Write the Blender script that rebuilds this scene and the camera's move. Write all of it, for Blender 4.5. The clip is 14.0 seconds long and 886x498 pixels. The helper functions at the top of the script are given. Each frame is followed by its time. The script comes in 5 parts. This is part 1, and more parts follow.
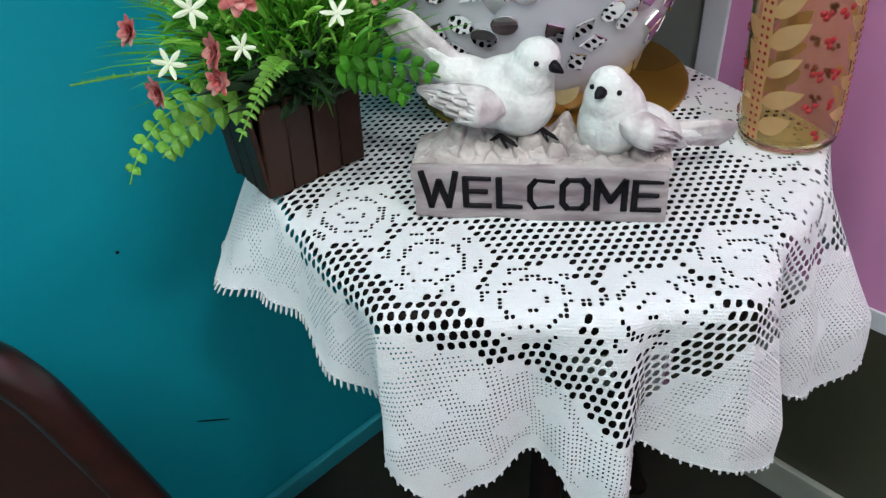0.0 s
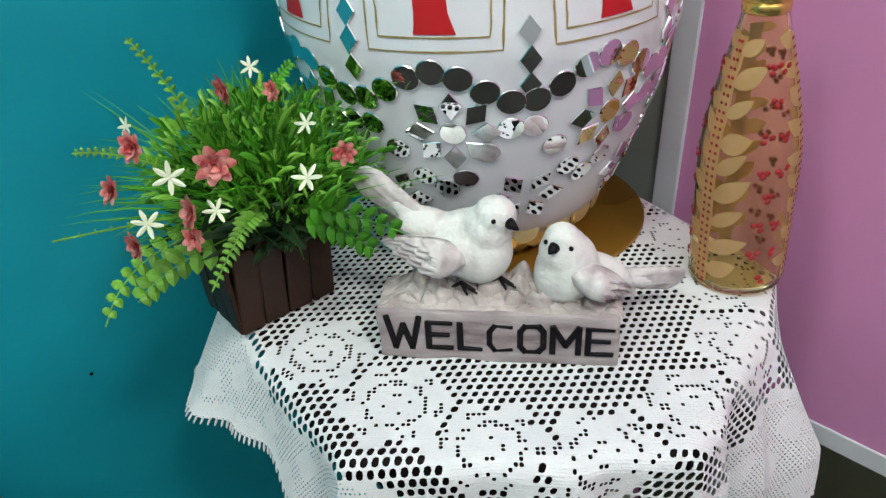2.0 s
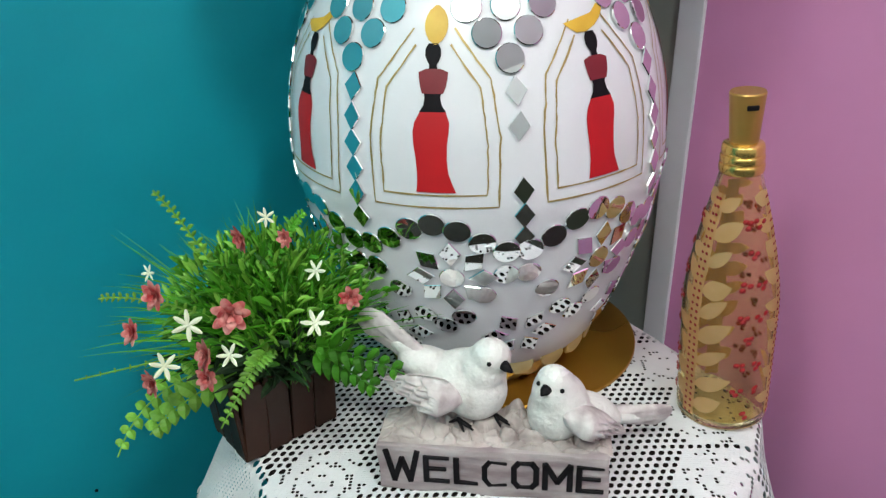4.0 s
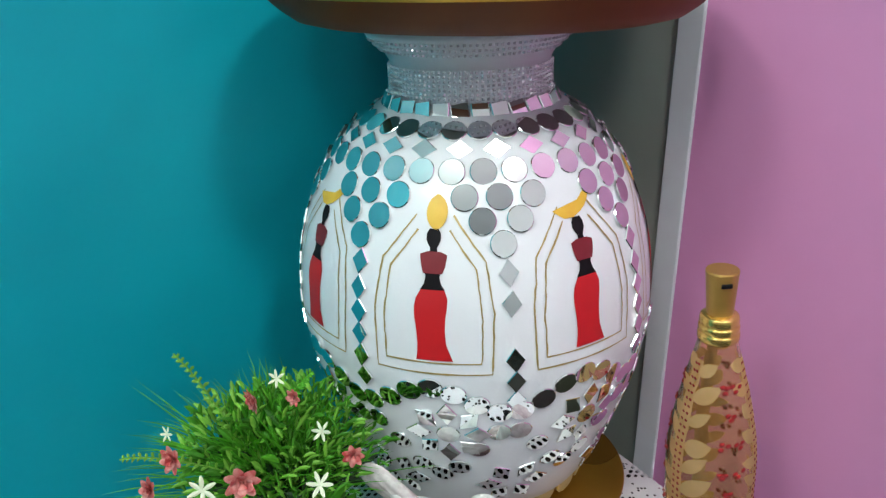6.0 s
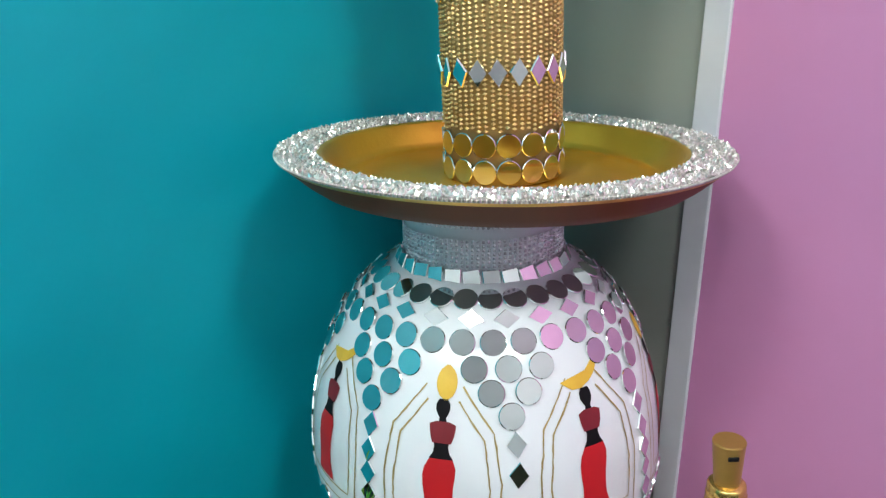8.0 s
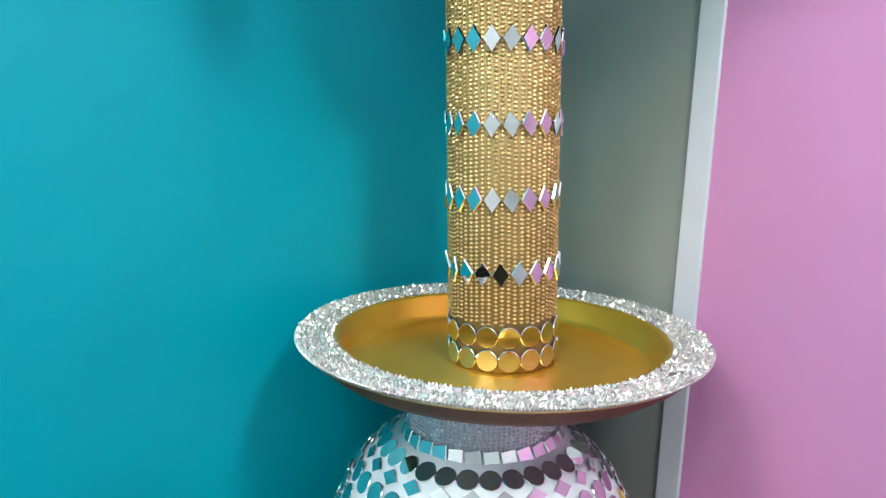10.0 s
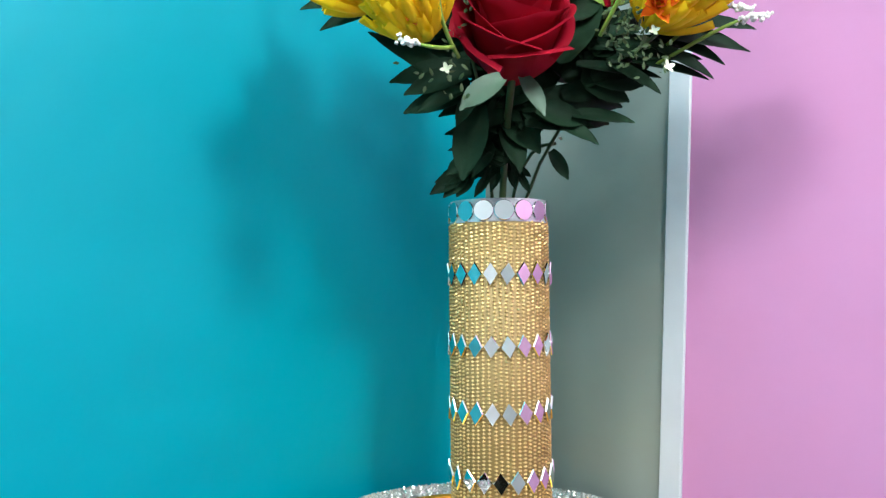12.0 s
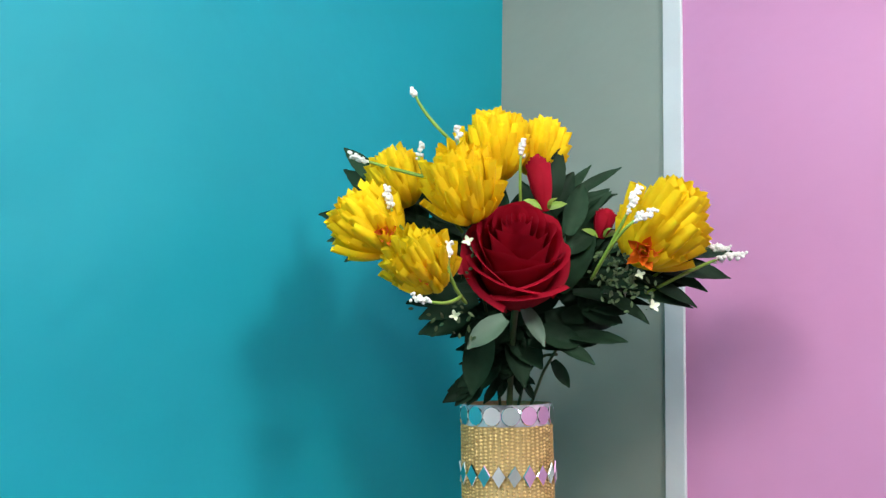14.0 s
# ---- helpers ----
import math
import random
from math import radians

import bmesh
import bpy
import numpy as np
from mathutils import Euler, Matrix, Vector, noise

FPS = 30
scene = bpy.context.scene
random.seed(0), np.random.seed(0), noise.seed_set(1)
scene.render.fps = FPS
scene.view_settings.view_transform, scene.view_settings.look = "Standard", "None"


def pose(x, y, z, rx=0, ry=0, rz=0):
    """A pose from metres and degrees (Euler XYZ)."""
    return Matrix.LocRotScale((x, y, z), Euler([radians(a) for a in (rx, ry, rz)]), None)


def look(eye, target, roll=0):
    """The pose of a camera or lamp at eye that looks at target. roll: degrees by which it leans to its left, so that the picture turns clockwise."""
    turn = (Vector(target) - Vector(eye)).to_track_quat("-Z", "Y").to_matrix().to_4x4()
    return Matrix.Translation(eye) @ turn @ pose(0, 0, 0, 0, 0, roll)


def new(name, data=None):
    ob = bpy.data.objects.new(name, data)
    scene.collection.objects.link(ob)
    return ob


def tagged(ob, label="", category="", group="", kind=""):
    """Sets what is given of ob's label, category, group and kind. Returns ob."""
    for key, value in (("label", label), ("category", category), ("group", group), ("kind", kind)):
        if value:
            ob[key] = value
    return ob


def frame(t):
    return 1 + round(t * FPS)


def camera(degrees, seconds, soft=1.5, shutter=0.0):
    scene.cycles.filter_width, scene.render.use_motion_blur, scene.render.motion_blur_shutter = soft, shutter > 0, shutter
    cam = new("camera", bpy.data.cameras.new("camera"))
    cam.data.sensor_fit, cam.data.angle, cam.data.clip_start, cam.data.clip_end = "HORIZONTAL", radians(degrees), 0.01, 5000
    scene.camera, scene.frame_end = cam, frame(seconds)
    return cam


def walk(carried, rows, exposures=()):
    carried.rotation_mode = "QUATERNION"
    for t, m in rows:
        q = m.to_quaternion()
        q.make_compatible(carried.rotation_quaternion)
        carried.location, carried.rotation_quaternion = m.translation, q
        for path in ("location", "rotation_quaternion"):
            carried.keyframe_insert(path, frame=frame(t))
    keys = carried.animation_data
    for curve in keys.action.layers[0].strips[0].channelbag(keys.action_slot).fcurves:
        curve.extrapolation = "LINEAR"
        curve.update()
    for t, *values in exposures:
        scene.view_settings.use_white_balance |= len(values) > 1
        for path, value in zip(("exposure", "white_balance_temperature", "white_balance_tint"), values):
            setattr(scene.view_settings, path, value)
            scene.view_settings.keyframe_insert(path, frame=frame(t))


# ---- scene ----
cam = camera(60.0, 14.0, soft=1.35)
PATH = [
    (0, (0.044, 0.125, 1.123), (-0.059, 1.708, -0.095), -4.6),
    (0.5, (0.042, 0.132, 1.128), (-0.06, 1.734, -0.066), -4.1),
    (1, (0.042, 0.137, 1.151), (-0.048, 1.771, 0.002), -3.4),
    (1.5, (0.055, 0.135, 1.173), (-0.01, 1.803, 0.072), -2.9),
    (2, (0.064, 0.133, 1.189), (0.013, 1.825, 0.123), -3.0),
    (2.5, (0.07, 0.13, 1.208), (0.021, 1.846, 0.18), -2.9),
    (3, (0.07, 0.131, 1.225), (0.02, 1.866, 0.231), -2.6),
    (3.2, (0.07, 0.129, 1.233), (0.018, 1.874, 0.257), -2.6),
    (5.3, (0.065, 0.118, 1.319), (0.026, 1.96, 0.541), -1.1),
    (5.5, (0.067, 0.117, 1.338), (0.031, 1.958, 0.558), -1.2),
    (6, (0.075, 0.112, 1.367), (0.023, 1.966, 0.62), -1.2),
    (6.5, (0.08, 0.11, 1.391), (-0.004, 1.971, 0.664), -1.3),
    (7, (0.073, 0.124, 1.417), (-0.006, 1.986, 0.693), -1.2),
    (7.5, (0.07, 0.136, 1.451), (-0.008, 2.009, 0.751), -0.7),
    (8, (0.079, 0.133, 1.474), (-0.011, 2.03, 0.849), -0.4),
    (8.2, (0.081, 0.138, 1.499), (-0.009, 2.028, 0.851), -0.4),
    (10.5, (0.05, 0.054, 1.577), (0.012, 2.04, 1.347), 1.7),
    (11, (0.048, 0.03, 1.584), (0.023, 2.027, 1.478), 1.5),
    (11.5, (0.037, 0.012, 1.61), (0.027, 2.012, 1.575), 1.3),
    (12, (0.022, -0.016, 1.636), (0.03, 1.983, 1.708), 1.4),
    (12.5, (0.02, -0.051, 1.691), (0.021, 1.945, 1.82), 1.3),
    (13, (0.021, -0.085, 1.734), (0.005, 1.905, 1.929), 1.1),
    (13.5, (0.029, -0.106, 1.763), (-0.015, 1.877, 2.022), 1.0),
    (14, (0.032, -0.118, 1.783), (-0.023, 1.862, 2.063), 1.3),
]
DZ = -0.06      # puts the floor at z = 0
LIFT = pose(0, 0, DZ)
EXPOSURES = [(0, 1.05, 6500, 10), (1, 1.09, 6650, 9), (3, 1.00, 6850, 8), (6.5, 1.08, 6550, 6), (8, 1.08, 6500, 6), (10.5, 1.37, 6250, 6), (11.5, 1.40, 6150, 5),
             (12.5, 1.48, 6300, 5), (14, 1.08, 6650, 9)]
walk(cam, [(t, LIFT @ look(eye, target, roll)) for t, eye, target, roll in PATH], EXPOSURES)

# ---- light ----
CORNER = Vector((0.096, 1.256, 0.0))        # where the two walls meet
TEAL_DIR = Vector((-1, -1, 0)).normalized()  # along the teal wall, away from the corner
PINK_DIR = Vector((1, -1, 0)).normalized()
ROOM = 3.4
CEILING_Z = 2.85

world = bpy.data.worlds.new("world")
scene.world = world
world.use_nodes = True
world.node_tree.nodes["Background"].inputs[0].default_value = (0.75, 0.85, 1.0, 1)
world.node_tree.nodes["Background"].inputs[1].default_value = 0.08


def unseen_lamp(at, watts, wide=0.15):
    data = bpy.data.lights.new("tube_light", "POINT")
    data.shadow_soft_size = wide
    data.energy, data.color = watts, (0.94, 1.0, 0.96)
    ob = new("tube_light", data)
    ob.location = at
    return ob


# Side lamps out of view, set by where the wall shadows fall.
unseen_lamp((-0.80, -0.52, 2.74), 26, 0.19)
unseen_lamp((0.82, -0.52, 2.74), 28.5)
# Added middle lamp, no known source: fills shadows and shades the grey wall.
unseen_lamp((-0.34, -1.00, 2.76), 20)


# ---- materials ----
def material(name, colour, rough=0.5, metal=0.0, second=None, scale=20.0, amount=0.5, bump=0.0, bump_scale=None,
             coat=0.0, spec=0.5, sheen=0.0, rough_var=0.0, stretch=(1, 1, 1), ramp=(0.35, 0.65), vary=0.0, thin=0.0, uneven=0.0):
    """A surface with a second colour spread by noise, relief and an uneven gloss."""
    m = bpy.data.materials.new(name)
    m.use_nodes = True
    nt = m.node_tree
    b = nt.nodes["Principled BSDF"]
    b.inputs["Metallic"].default_value = metal
    b.inputs["Roughness"].default_value = rough
    b.inputs["Coat Weight"].default_value = coat
    b.inputs["Coat Roughness"].default_value = 0.12
    b.inputs["Specular IOR Level"].default_value = spec
    b.inputs["Sheen Weight"].default_value = sheen
    tc = nt.nodes.new("ShaderNodeTexCoord")
    mp = nt.nodes.new("ShaderNodeMapping")
    mp.inputs["Scale"].default_value = stretch
    nt.links.new(tc.outputs["Object"], mp.inputs["Vector"])
    n1 = nt.nodes.new("ShaderNodeTexNoise")
    n1.inputs["Scale"].default_value, n1.inputs["Detail"].default_value = scale, 5
    nt.links.new(mp.outputs["Vector"], n1.inputs["Vector"])
    rp = nt.nodes.new("ShaderNodeMapRange")
    rp.inputs["From Min"].default_value, rp.inputs["From Max"].default_value = ramp
    rp.inputs["To Max"].default_value = amount
    nt.links.new(n1.outputs["Fac"], rp.inputs["Value"])
    mix = nt.nodes.new("ShaderNodeMix")
    mix.data_type = "RGBA"
    mix.inputs["A"].default_value = (*colour, 1)
    mix.inputs["B"].default_value = (*(second or [c * 0.75 for c in colour]), 1)
    nt.links.new(rp.outputs["Result"], mix.inputs["Factor"])
    out = mix.outputs["Result"]
    if vary:
        oi = nt.nodes.new("ShaderNodeObjectInfo")
        geo = nt.nodes.new("ShaderNodeNewGeometry")
        add = nt.nodes.new("ShaderNodeMath")
        nt.links.new(oi.outputs["Random"], add.inputs[0])
        nt.links.new(geo.outputs["Random Per Island"], add.inputs[1])
        mr = nt.nodes.new("ShaderNodeMapRange")
        mr.inputs["From Max"].default_value = 2.0
        mr.inputs["To Min"].default_value, mr.inputs["To Max"].default_value = 1 - vary, 1 + vary
        nt.links.new(add.outputs[0], mr.inputs["Value"])
        hsv = nt.nodes.new("ShaderNodeHueSaturation")
        nt.links.new(mr.outputs["Result"], hsv.inputs["Value"])
        nt.links.new(out, hsv.inputs["Color"])
        out = hsv.outputs["Color"]
    nt.links.new(out, b.inputs["Base Color"])
    if thin:    # light passes through the thin petal or leaf
        tr = nt.nodes.new("ShaderNodeBsdfTranslucent")
        nt.links.new(out, tr.inputs["Color"])
        both = nt.nodes.new("ShaderNodeMixShader")
        both.inputs[0].default_value = thin
        nt.links.new(b.outputs[0], both.inputs[1])
        nt.links.new(tr.outputs[0], both.inputs[2])
        nt.links.new(both.outputs[0], nt.nodes["Material Output"].inputs["Surface"])
    if rough_var:
        n2 = nt.nodes.new("ShaderNodeTexNoise")
        n2.inputs["Scale"].default_value = scale * 0.4
        nt.links.new(mp.outputs["Vector"], n2.inputs["Vector"])
        r2 = nt.nodes.new("ShaderNodeMapRange")
        r2.inputs["To Min"].default_value, r2.inputs["To Max"].default_value = rough - rough_var, rough + rough_var
        nt.links.new(n2.outputs["Fac"], r2.inputs["Value"])
        nt.links.new(r2.outputs["Result"], b.inputs["Roughness"])
    if bump:
        n3 = nt.nodes.new("ShaderNodeTexNoise")
        n3.inputs["Scale"].default_value, n3.inputs["Detail"].default_value = bump_scale or scale * 4, 6
        nt.links.new(mp.outputs["Vector"], n3.inputs["Vector"])
        bp = nt.nodes.new("ShaderNodeBump")
        bp.inputs["Strength"].default_value, bp.inputs["Distance"].default_value = bump, 0.002
        nt.links.new(n3.outputs["Fac"], bp.inputs["Height"])
        nt.links.new(bp.outputs["Normal"], b.inputs["Normal"])
        if uneven:      # slow waves left by the trowel
            n4 = nt.nodes.new("ShaderNodeTexNoise")
            n4.inputs["Scale"].default_value, n4.inputs["Detail"].default_value = 7.0, 3
            nt.links.new(mp.outputs["Vector"], n4.inputs["Vector"])
            b4 = nt.nodes.new("ShaderNodeBump")
            b4.inputs["Strength"].default_value, b4.inputs["Distance"].default_value = uneven, 0.02
            nt.links.new(n4.outputs["Fac"], b4.inputs["Height"])
            nt.links.new(b4.outputs["Normal"], bp.inputs["Normal"])
    return m


TEAL = material("teal_paint", (0.002, 0.315, 0.392), 0.5, second=(0.002, 0.255, 0.322), scale=2.5, bump=0.12, bump_scale=60, rough_var=0.08, spec=0.3, uneven=0.30)
PINK = material("pink_paint", (0.585, 0.247, 0.470), 0.45, second=(0.53, 0.215, 0.42), scale=2.0, bump=0.12, bump_scale=60, rough_var=0.08, spec=0.35, uneven=0.25)
GREY = material("grey_paint", (0.26, 0.28, 0.255), 0.45, second=(0.21, 0.23, 0.208), scale=3, bump=0.15, bump_scale=50, uneven=0.3)
STRIP = material("pale_grey_paint", (0.60, 0.61, 0.66), 0.5, second=(0.52, 0.53, 0.58), scale=12, bump=0.15, bump_scale=80)
DADO = material("dark_olive_gloss_paint", (0.040, 0.040, 0.026), 0.3, second=(0.058, 0.060, 0.036), scale=5, rough_var=0.08)
PLASTER = material("off_white_plaster", (0.60, 0.60, 0.61), 0.7, scale=1.5, bump=0.1, bump_scale=40)
CEIL = material("white_ceiling_paint", (0.78, 0.79, 0.79), 0.8, scale=2, amount=0.2)
FLOOR = material("dark_polished_tile", (0.014, 0.014, 0.011), 0.15, second=(0.030, 0.028, 0.021), scale=6, rough_var=0.05, spec=0.25)
SKIRTING = material("skirting_tile", (0.30, 0.31, 0.27), 0.3, scale=12)
SKIRTING_TEAL = material("skirting_painted_teal", (0.02, 0.26, 0.32), 0.35, scale=12)
DARKWOOD = material("dark_stained_wood", (0.022, 0.008, 0.006), 0.3, second=(0.045, 0.012, 0.009), scale=9, stretch=(1, 1, 6), bump=0.1, coat=0.4)
TABLEWOOD = material("black_brown_wood", (0.008, 0.006, 0.006), 0.6, second=(0.018, 0.011, 0.009), scale=14, bump=0.1, spec=0.1)
COTTON = material("white_crochet_cotton", (0.77, 0.78, 0.795), 0.85, second=(0.69, 0.71, 0.735), scale=30, bump=0.6, bump_scale=700, sheen=0.2, stretch=(1, 1, 1))
VASEWHITE = material("white_glazed_paint", (0.72, 0.73, 0.77), 0.3, second=(0.63, 0.65, 0.70), scale=8, bump=0.35, bump_scale=45, coat=0.25)
MIRROR = material("mirror_glass", (0.88, 0.90, 0.90), 0.02, 1.0, second=(0.80, 0.82, 0.82), scale=60, amount=0.4)
CRYSTAL = material("clear_rhinestone", (0.93, 0.93, 0.97), 0.05, 0.55, second=(0.6, 0.6, 0.7), scale=400, vary=0.35)
NECKBASE = material("silver_grey_mesh", (0.74, 0.75, 0.80), 0.4, 0.0, scale=200)
GOLDPAINT = material("gold_line_paint", (0.36, 0.25, 0.08), 0.45, 0.35, second=(0.55, 0.42, 0.18), scale=90)
REDPAINT = material("red_fabric_paint", (0.50, 0.006, 0.010), 0.5, second=(0.40, 0.004, 0.010), scale=30)
DARKRED = material("dark_red_paint", (0.18, 0.008, 0.016), 0.5, scale=40)
BLACKPAINT = material("black_paint", (0.006, 0.005, 0.007), 0.6, scale=40, spec=0.15)
YELLOWGOLD = material("bright_gold_paint", (0.62, 0.36, 0.03), 0.45, second=(0.75, 0.50, 0.06), scale=60)
GOLDBOARD = material("gold_foil_board", (0.42, 0.21, 0.025), 0.28, 0.75, second=(0.50, 0.27, 0.04), scale=12, rough_var=0.06)
TRAYGOLD = material("brushed_gold_lacquer", (0.78, 0.43, 0.045), 0.30, 0.72, second=(0.62, 0.32, 0.03), scale=14, rough_var=0.07, bump=0.16, bump_scale=110)
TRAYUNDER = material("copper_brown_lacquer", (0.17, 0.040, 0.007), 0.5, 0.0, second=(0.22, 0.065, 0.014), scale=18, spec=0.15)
SEQUINGOLD = material("pale_gold_sequin", (0.58, 0.51, 0.28), 0.32, 0.5, second=(0.44, 0.36, 0.16), scale=60, vary=0.25)
TRAYRIM = material("silver_bead_backing", (0.48, 0.45, 0.41), 0.35, 0.5, scale=120)
CRYSTALBEAD = material("silver_glass_bead", (0.84, 0.80, 0.75), 0.16, 0.6, second=(0.50, 0.47, 0.43), scale=300, vary=0.4)
# Grey put in for the shaded underside that the mirror discs reflect.
SHADEBASE = material("dull_grey_tray_base", (0.22, 0.205, 0.20), 0.5, 0.2, second=(0.28, 0.25, 0.24), scale=20)
GOLDBASE = material("gold_bead_backing", (0.38, 0.26, 0.105), 0.6, 0.1, second=(0.31, 0.20, 0.075), scale=40, vary=0.0, bump=0.2, bump_scale=300)
GOLDBEAD = material("gold_bead", (0.66, 0.46, 0.19), 0.38, 0.45, second=(0.48, 0.31, 0.11), scale=200, vary=0.28)
RESIN = material("white_painted_resin", (0.72, 0.72, 0.70), 0.45, second=(0.44, 0.41, 0.40), scale=60, amount=0.7, bump=0.9, bump_scale=200, ramp=(0.50, 0.76))
RESINGREY = material("grey_washed_resin", (0.20, 0.15, 0.165), 0.6, second=(0.48, 0.43, 0.43), scale=28, amount=0.75, bump=0.9, bump_scale=90, stretch=(0.6, 1, 2.0))
RESINROCK = material("cream_washed_resin", (0.54, 0.48, 0.46), 0.6, second=(0.17, 0.13, 0.13), scale=26, amount=0.75, bump=0.9, bump_scale=110)
FEATHER = material("grey_feather_wash", (0.66, 0.63, 0.62), 0.55, second=(0.33, 0.27, 0.28), scale=70, amount=0.8, bump=0.5, bump_scale=150)
POTWOOD = material("dark_brown_plank", (0.026, 0.010, 0.006), 0.45, second=(0.055, 0.020, 0.011), scale=26, stretch=(1, 1, 0.2), bump=0.3, vary=0.3, spec=0.3)
GRASS = material("green_plastic_blade", (0.080, 0.34, 0.018), 0.45, second=(0.014, 0.12, 0.008), scale=25, vary=0.55, spec=0.3, thin=0.2)
FERN = material("light_green_fern", (0.20, 0.46, 0.05), 0.45, second=(0.08, 0.29, 0.03), scale=40, vary=0.35, thin=0.2)
# Green darkened to stand in for the shade inside the bush.
SHADEGREEN = material("deep_green_leaf", (0.007, 0.036, 0.006), 0.6, scale=30, vary=0.3)
CORAL = material("coral_petal", (0.52, 0.06, 0.065), 0.5, second=(0.76, 0.40, 0.36), scale=120, amount=0.8, vary=0.2, thin=0.2)
WHITEPETAL = material("white_petal", (0.66, 0.70, 0.54), 0.5, second=(0.50, 0.58, 0.36), scale=60)
BOUQUETLEAF = material("dark_bouquet_leaf", (0.009, 0.027, 0.013), 0.6, second=(0.022, 0.055, 0.028), scale=30, vary=0.4, bump=0.2, bump_scale=120, spec=0.12)
PALELEAF = material("pale_leaf_underside", (0.07, 0.125, 0.085), 0.55, scale=40)
STEM = material("green_stem", (0.05, 0.09, 0.03), 0.5, scale=60)
LIGHTSTEM = material("lime_stem", (0.22, 0.36, 0.05), 0.5, scale=60)
YELLOW = material("yellow_silk_petal", (0.97, 0.75, 0.020), 0.6, second=(0.95, 0.54, 0.007), scale=40, vary=0.16, spec=0.2, thin=0.30)
ORANGE = material("orange_silk_centre", (0.80, 0.17, 0.005), 0.55, scale=40, vary=0.15)
ROSE = material("crimson_velvet_petal", (0.46, 0.010, 0.032), 0.55, second=(0.33, 0.005, 0.020), scale=30, vary=0.14, spec=0.12, thin=0.28)
WHITEBUD = material("white_foam_bud", (0.85, 0.83, 0.80), 0.7, scale=200, bump=0.5, bump_scale=500)
GOLDLEAF = material("gold_leaf_paint", (0.74, 0.50, 0.22), 0.45, 0.05, second=(0.80, 0.56, 0.28), scale=60, amount=0.7, thin=0.55)
REDDOT = material("red_dot_paint", (0.34, 0.008, 0.010), 0.4, scale=60)
CORKGOLD = material("satin_gold_cap", (0.45, 0.26, 0.07), 0.35, 0.55, second=(0.38, 0.21, 0.05), scale=40)
RINGGOLD = material("polished_gold_collar", (0.80, 0.55, 0.16), 0.2, 0.85, scale=40, amount=0.3)


def glass(name, colour, rough):
    m = bpy.data.materials.new(name)
    m.use_nodes = True
    b = m.node_tree.nodes["Principled BSDF"]
    b.inputs["Base Color"].default_value = (*colour, 1)
    b.inputs["Roughness"].default_value = rough
    b.inputs["Transmission Weight"].default_value = 0.975     # a thin wash of varnish covers the rest
    b.inputs["IOR"].default_value = 1.25
    return m


GLASS = glass("clear_bottle_glass", (1.0, 0.90, 0.60), 0.05)


def thread_rows(m, period):
    """Adds the fine rows of thread along the cloth's own weave."""
    nt = m.node_tree
    b = nt.nodes["Principled BSDF"]
    old = b.inputs["Normal"].links[0].from_socket
    uv = nt.nodes.new("ShaderNodeUVMap")
    uv.uv_map = "thread"
    wv = nt.nodes.new("ShaderNodeTexWave")
    wv.bands_direction = "Y"
    wv.inputs["Scale"].default_value = 0.314 / period
    wv.inputs["Distortion"].default_value, wv.inputs["Detail Scale"].default_value = 0.8, 3.0
    nt.links.new(uv.outputs["UV"], wv.inputs["Vector"])
    bp = nt.nodes.new("ShaderNodeBump")
    bp.inputs["Strength"].default_value, bp.inputs["Distance"].default_value = 0.20, 0.0012
    nt.links.new(wv.outputs["Fac"], bp.inputs["Height"])
    nt.links.new(old, bp.inputs["Normal"])
    nt.links.new(bp.outputs["Normal"], b.inputs["Normal"])


thread_rows(COTTON, 0.0027)


# ---- building helpers ----
def mesh_of(bm, name, mat, smooth=False):
    me = bpy.data.meshes.new(name)
    bm.normal_update()
    bm.to_mesh(me)
    bm.free()
    me.materials.append(mat)
    if smooth:
        me.polygons.foreach_set("use_smooth", [True] * len(me.polygons))
    return me


def pydata(name, verts, faces, mat, smooth=False):
    me = bpy.data.meshes.new(name)
    me.from_pydata([tuple(v) for v in verts], [], faces)
    me.update()
    me.materials.append(mat)
    if smooth:
        me.polygons.foreach_set("use_smooth", [True] * len(me.polygons))
    return me


def place(name, me, parent=None, at=None, label=""):
    ob = new(name, me)
    if parent is not None:
        ob.parent = parent
    if at is not None:
        ob.matrix_basis = at
    if label:
        ob["label"] = label
    return ob


def part(name, bm, mat, parent, label="", at=None, smooth=False):
    return place(name, mesh_of(bm, name, mat, smooth), parent, at, label)


def thing(name, at, label, category, group="", kind=""):
    ob = new(name)
    ob.matrix_basis = at
    ob.empty_display_size = 0.05
    return tagged(ob, label, category, group, kind)


def box(bm, size, at=Matrix(), bevel=0.0, segs=2):
    r = bmesh.ops.create_cube(bm, size=1.0)
    bmesh.ops.transform(bm, matrix=at @ Matrix.Diagonal((*size, 1)), verts=r["verts"])
    if bevel:
        es = list({e for v in r["verts"] for e in v.link_edges})
        bmesh.ops.bevel(bm, geom=es, offset=bevel, segments=segs, affect="EDGES", profile=0.6)


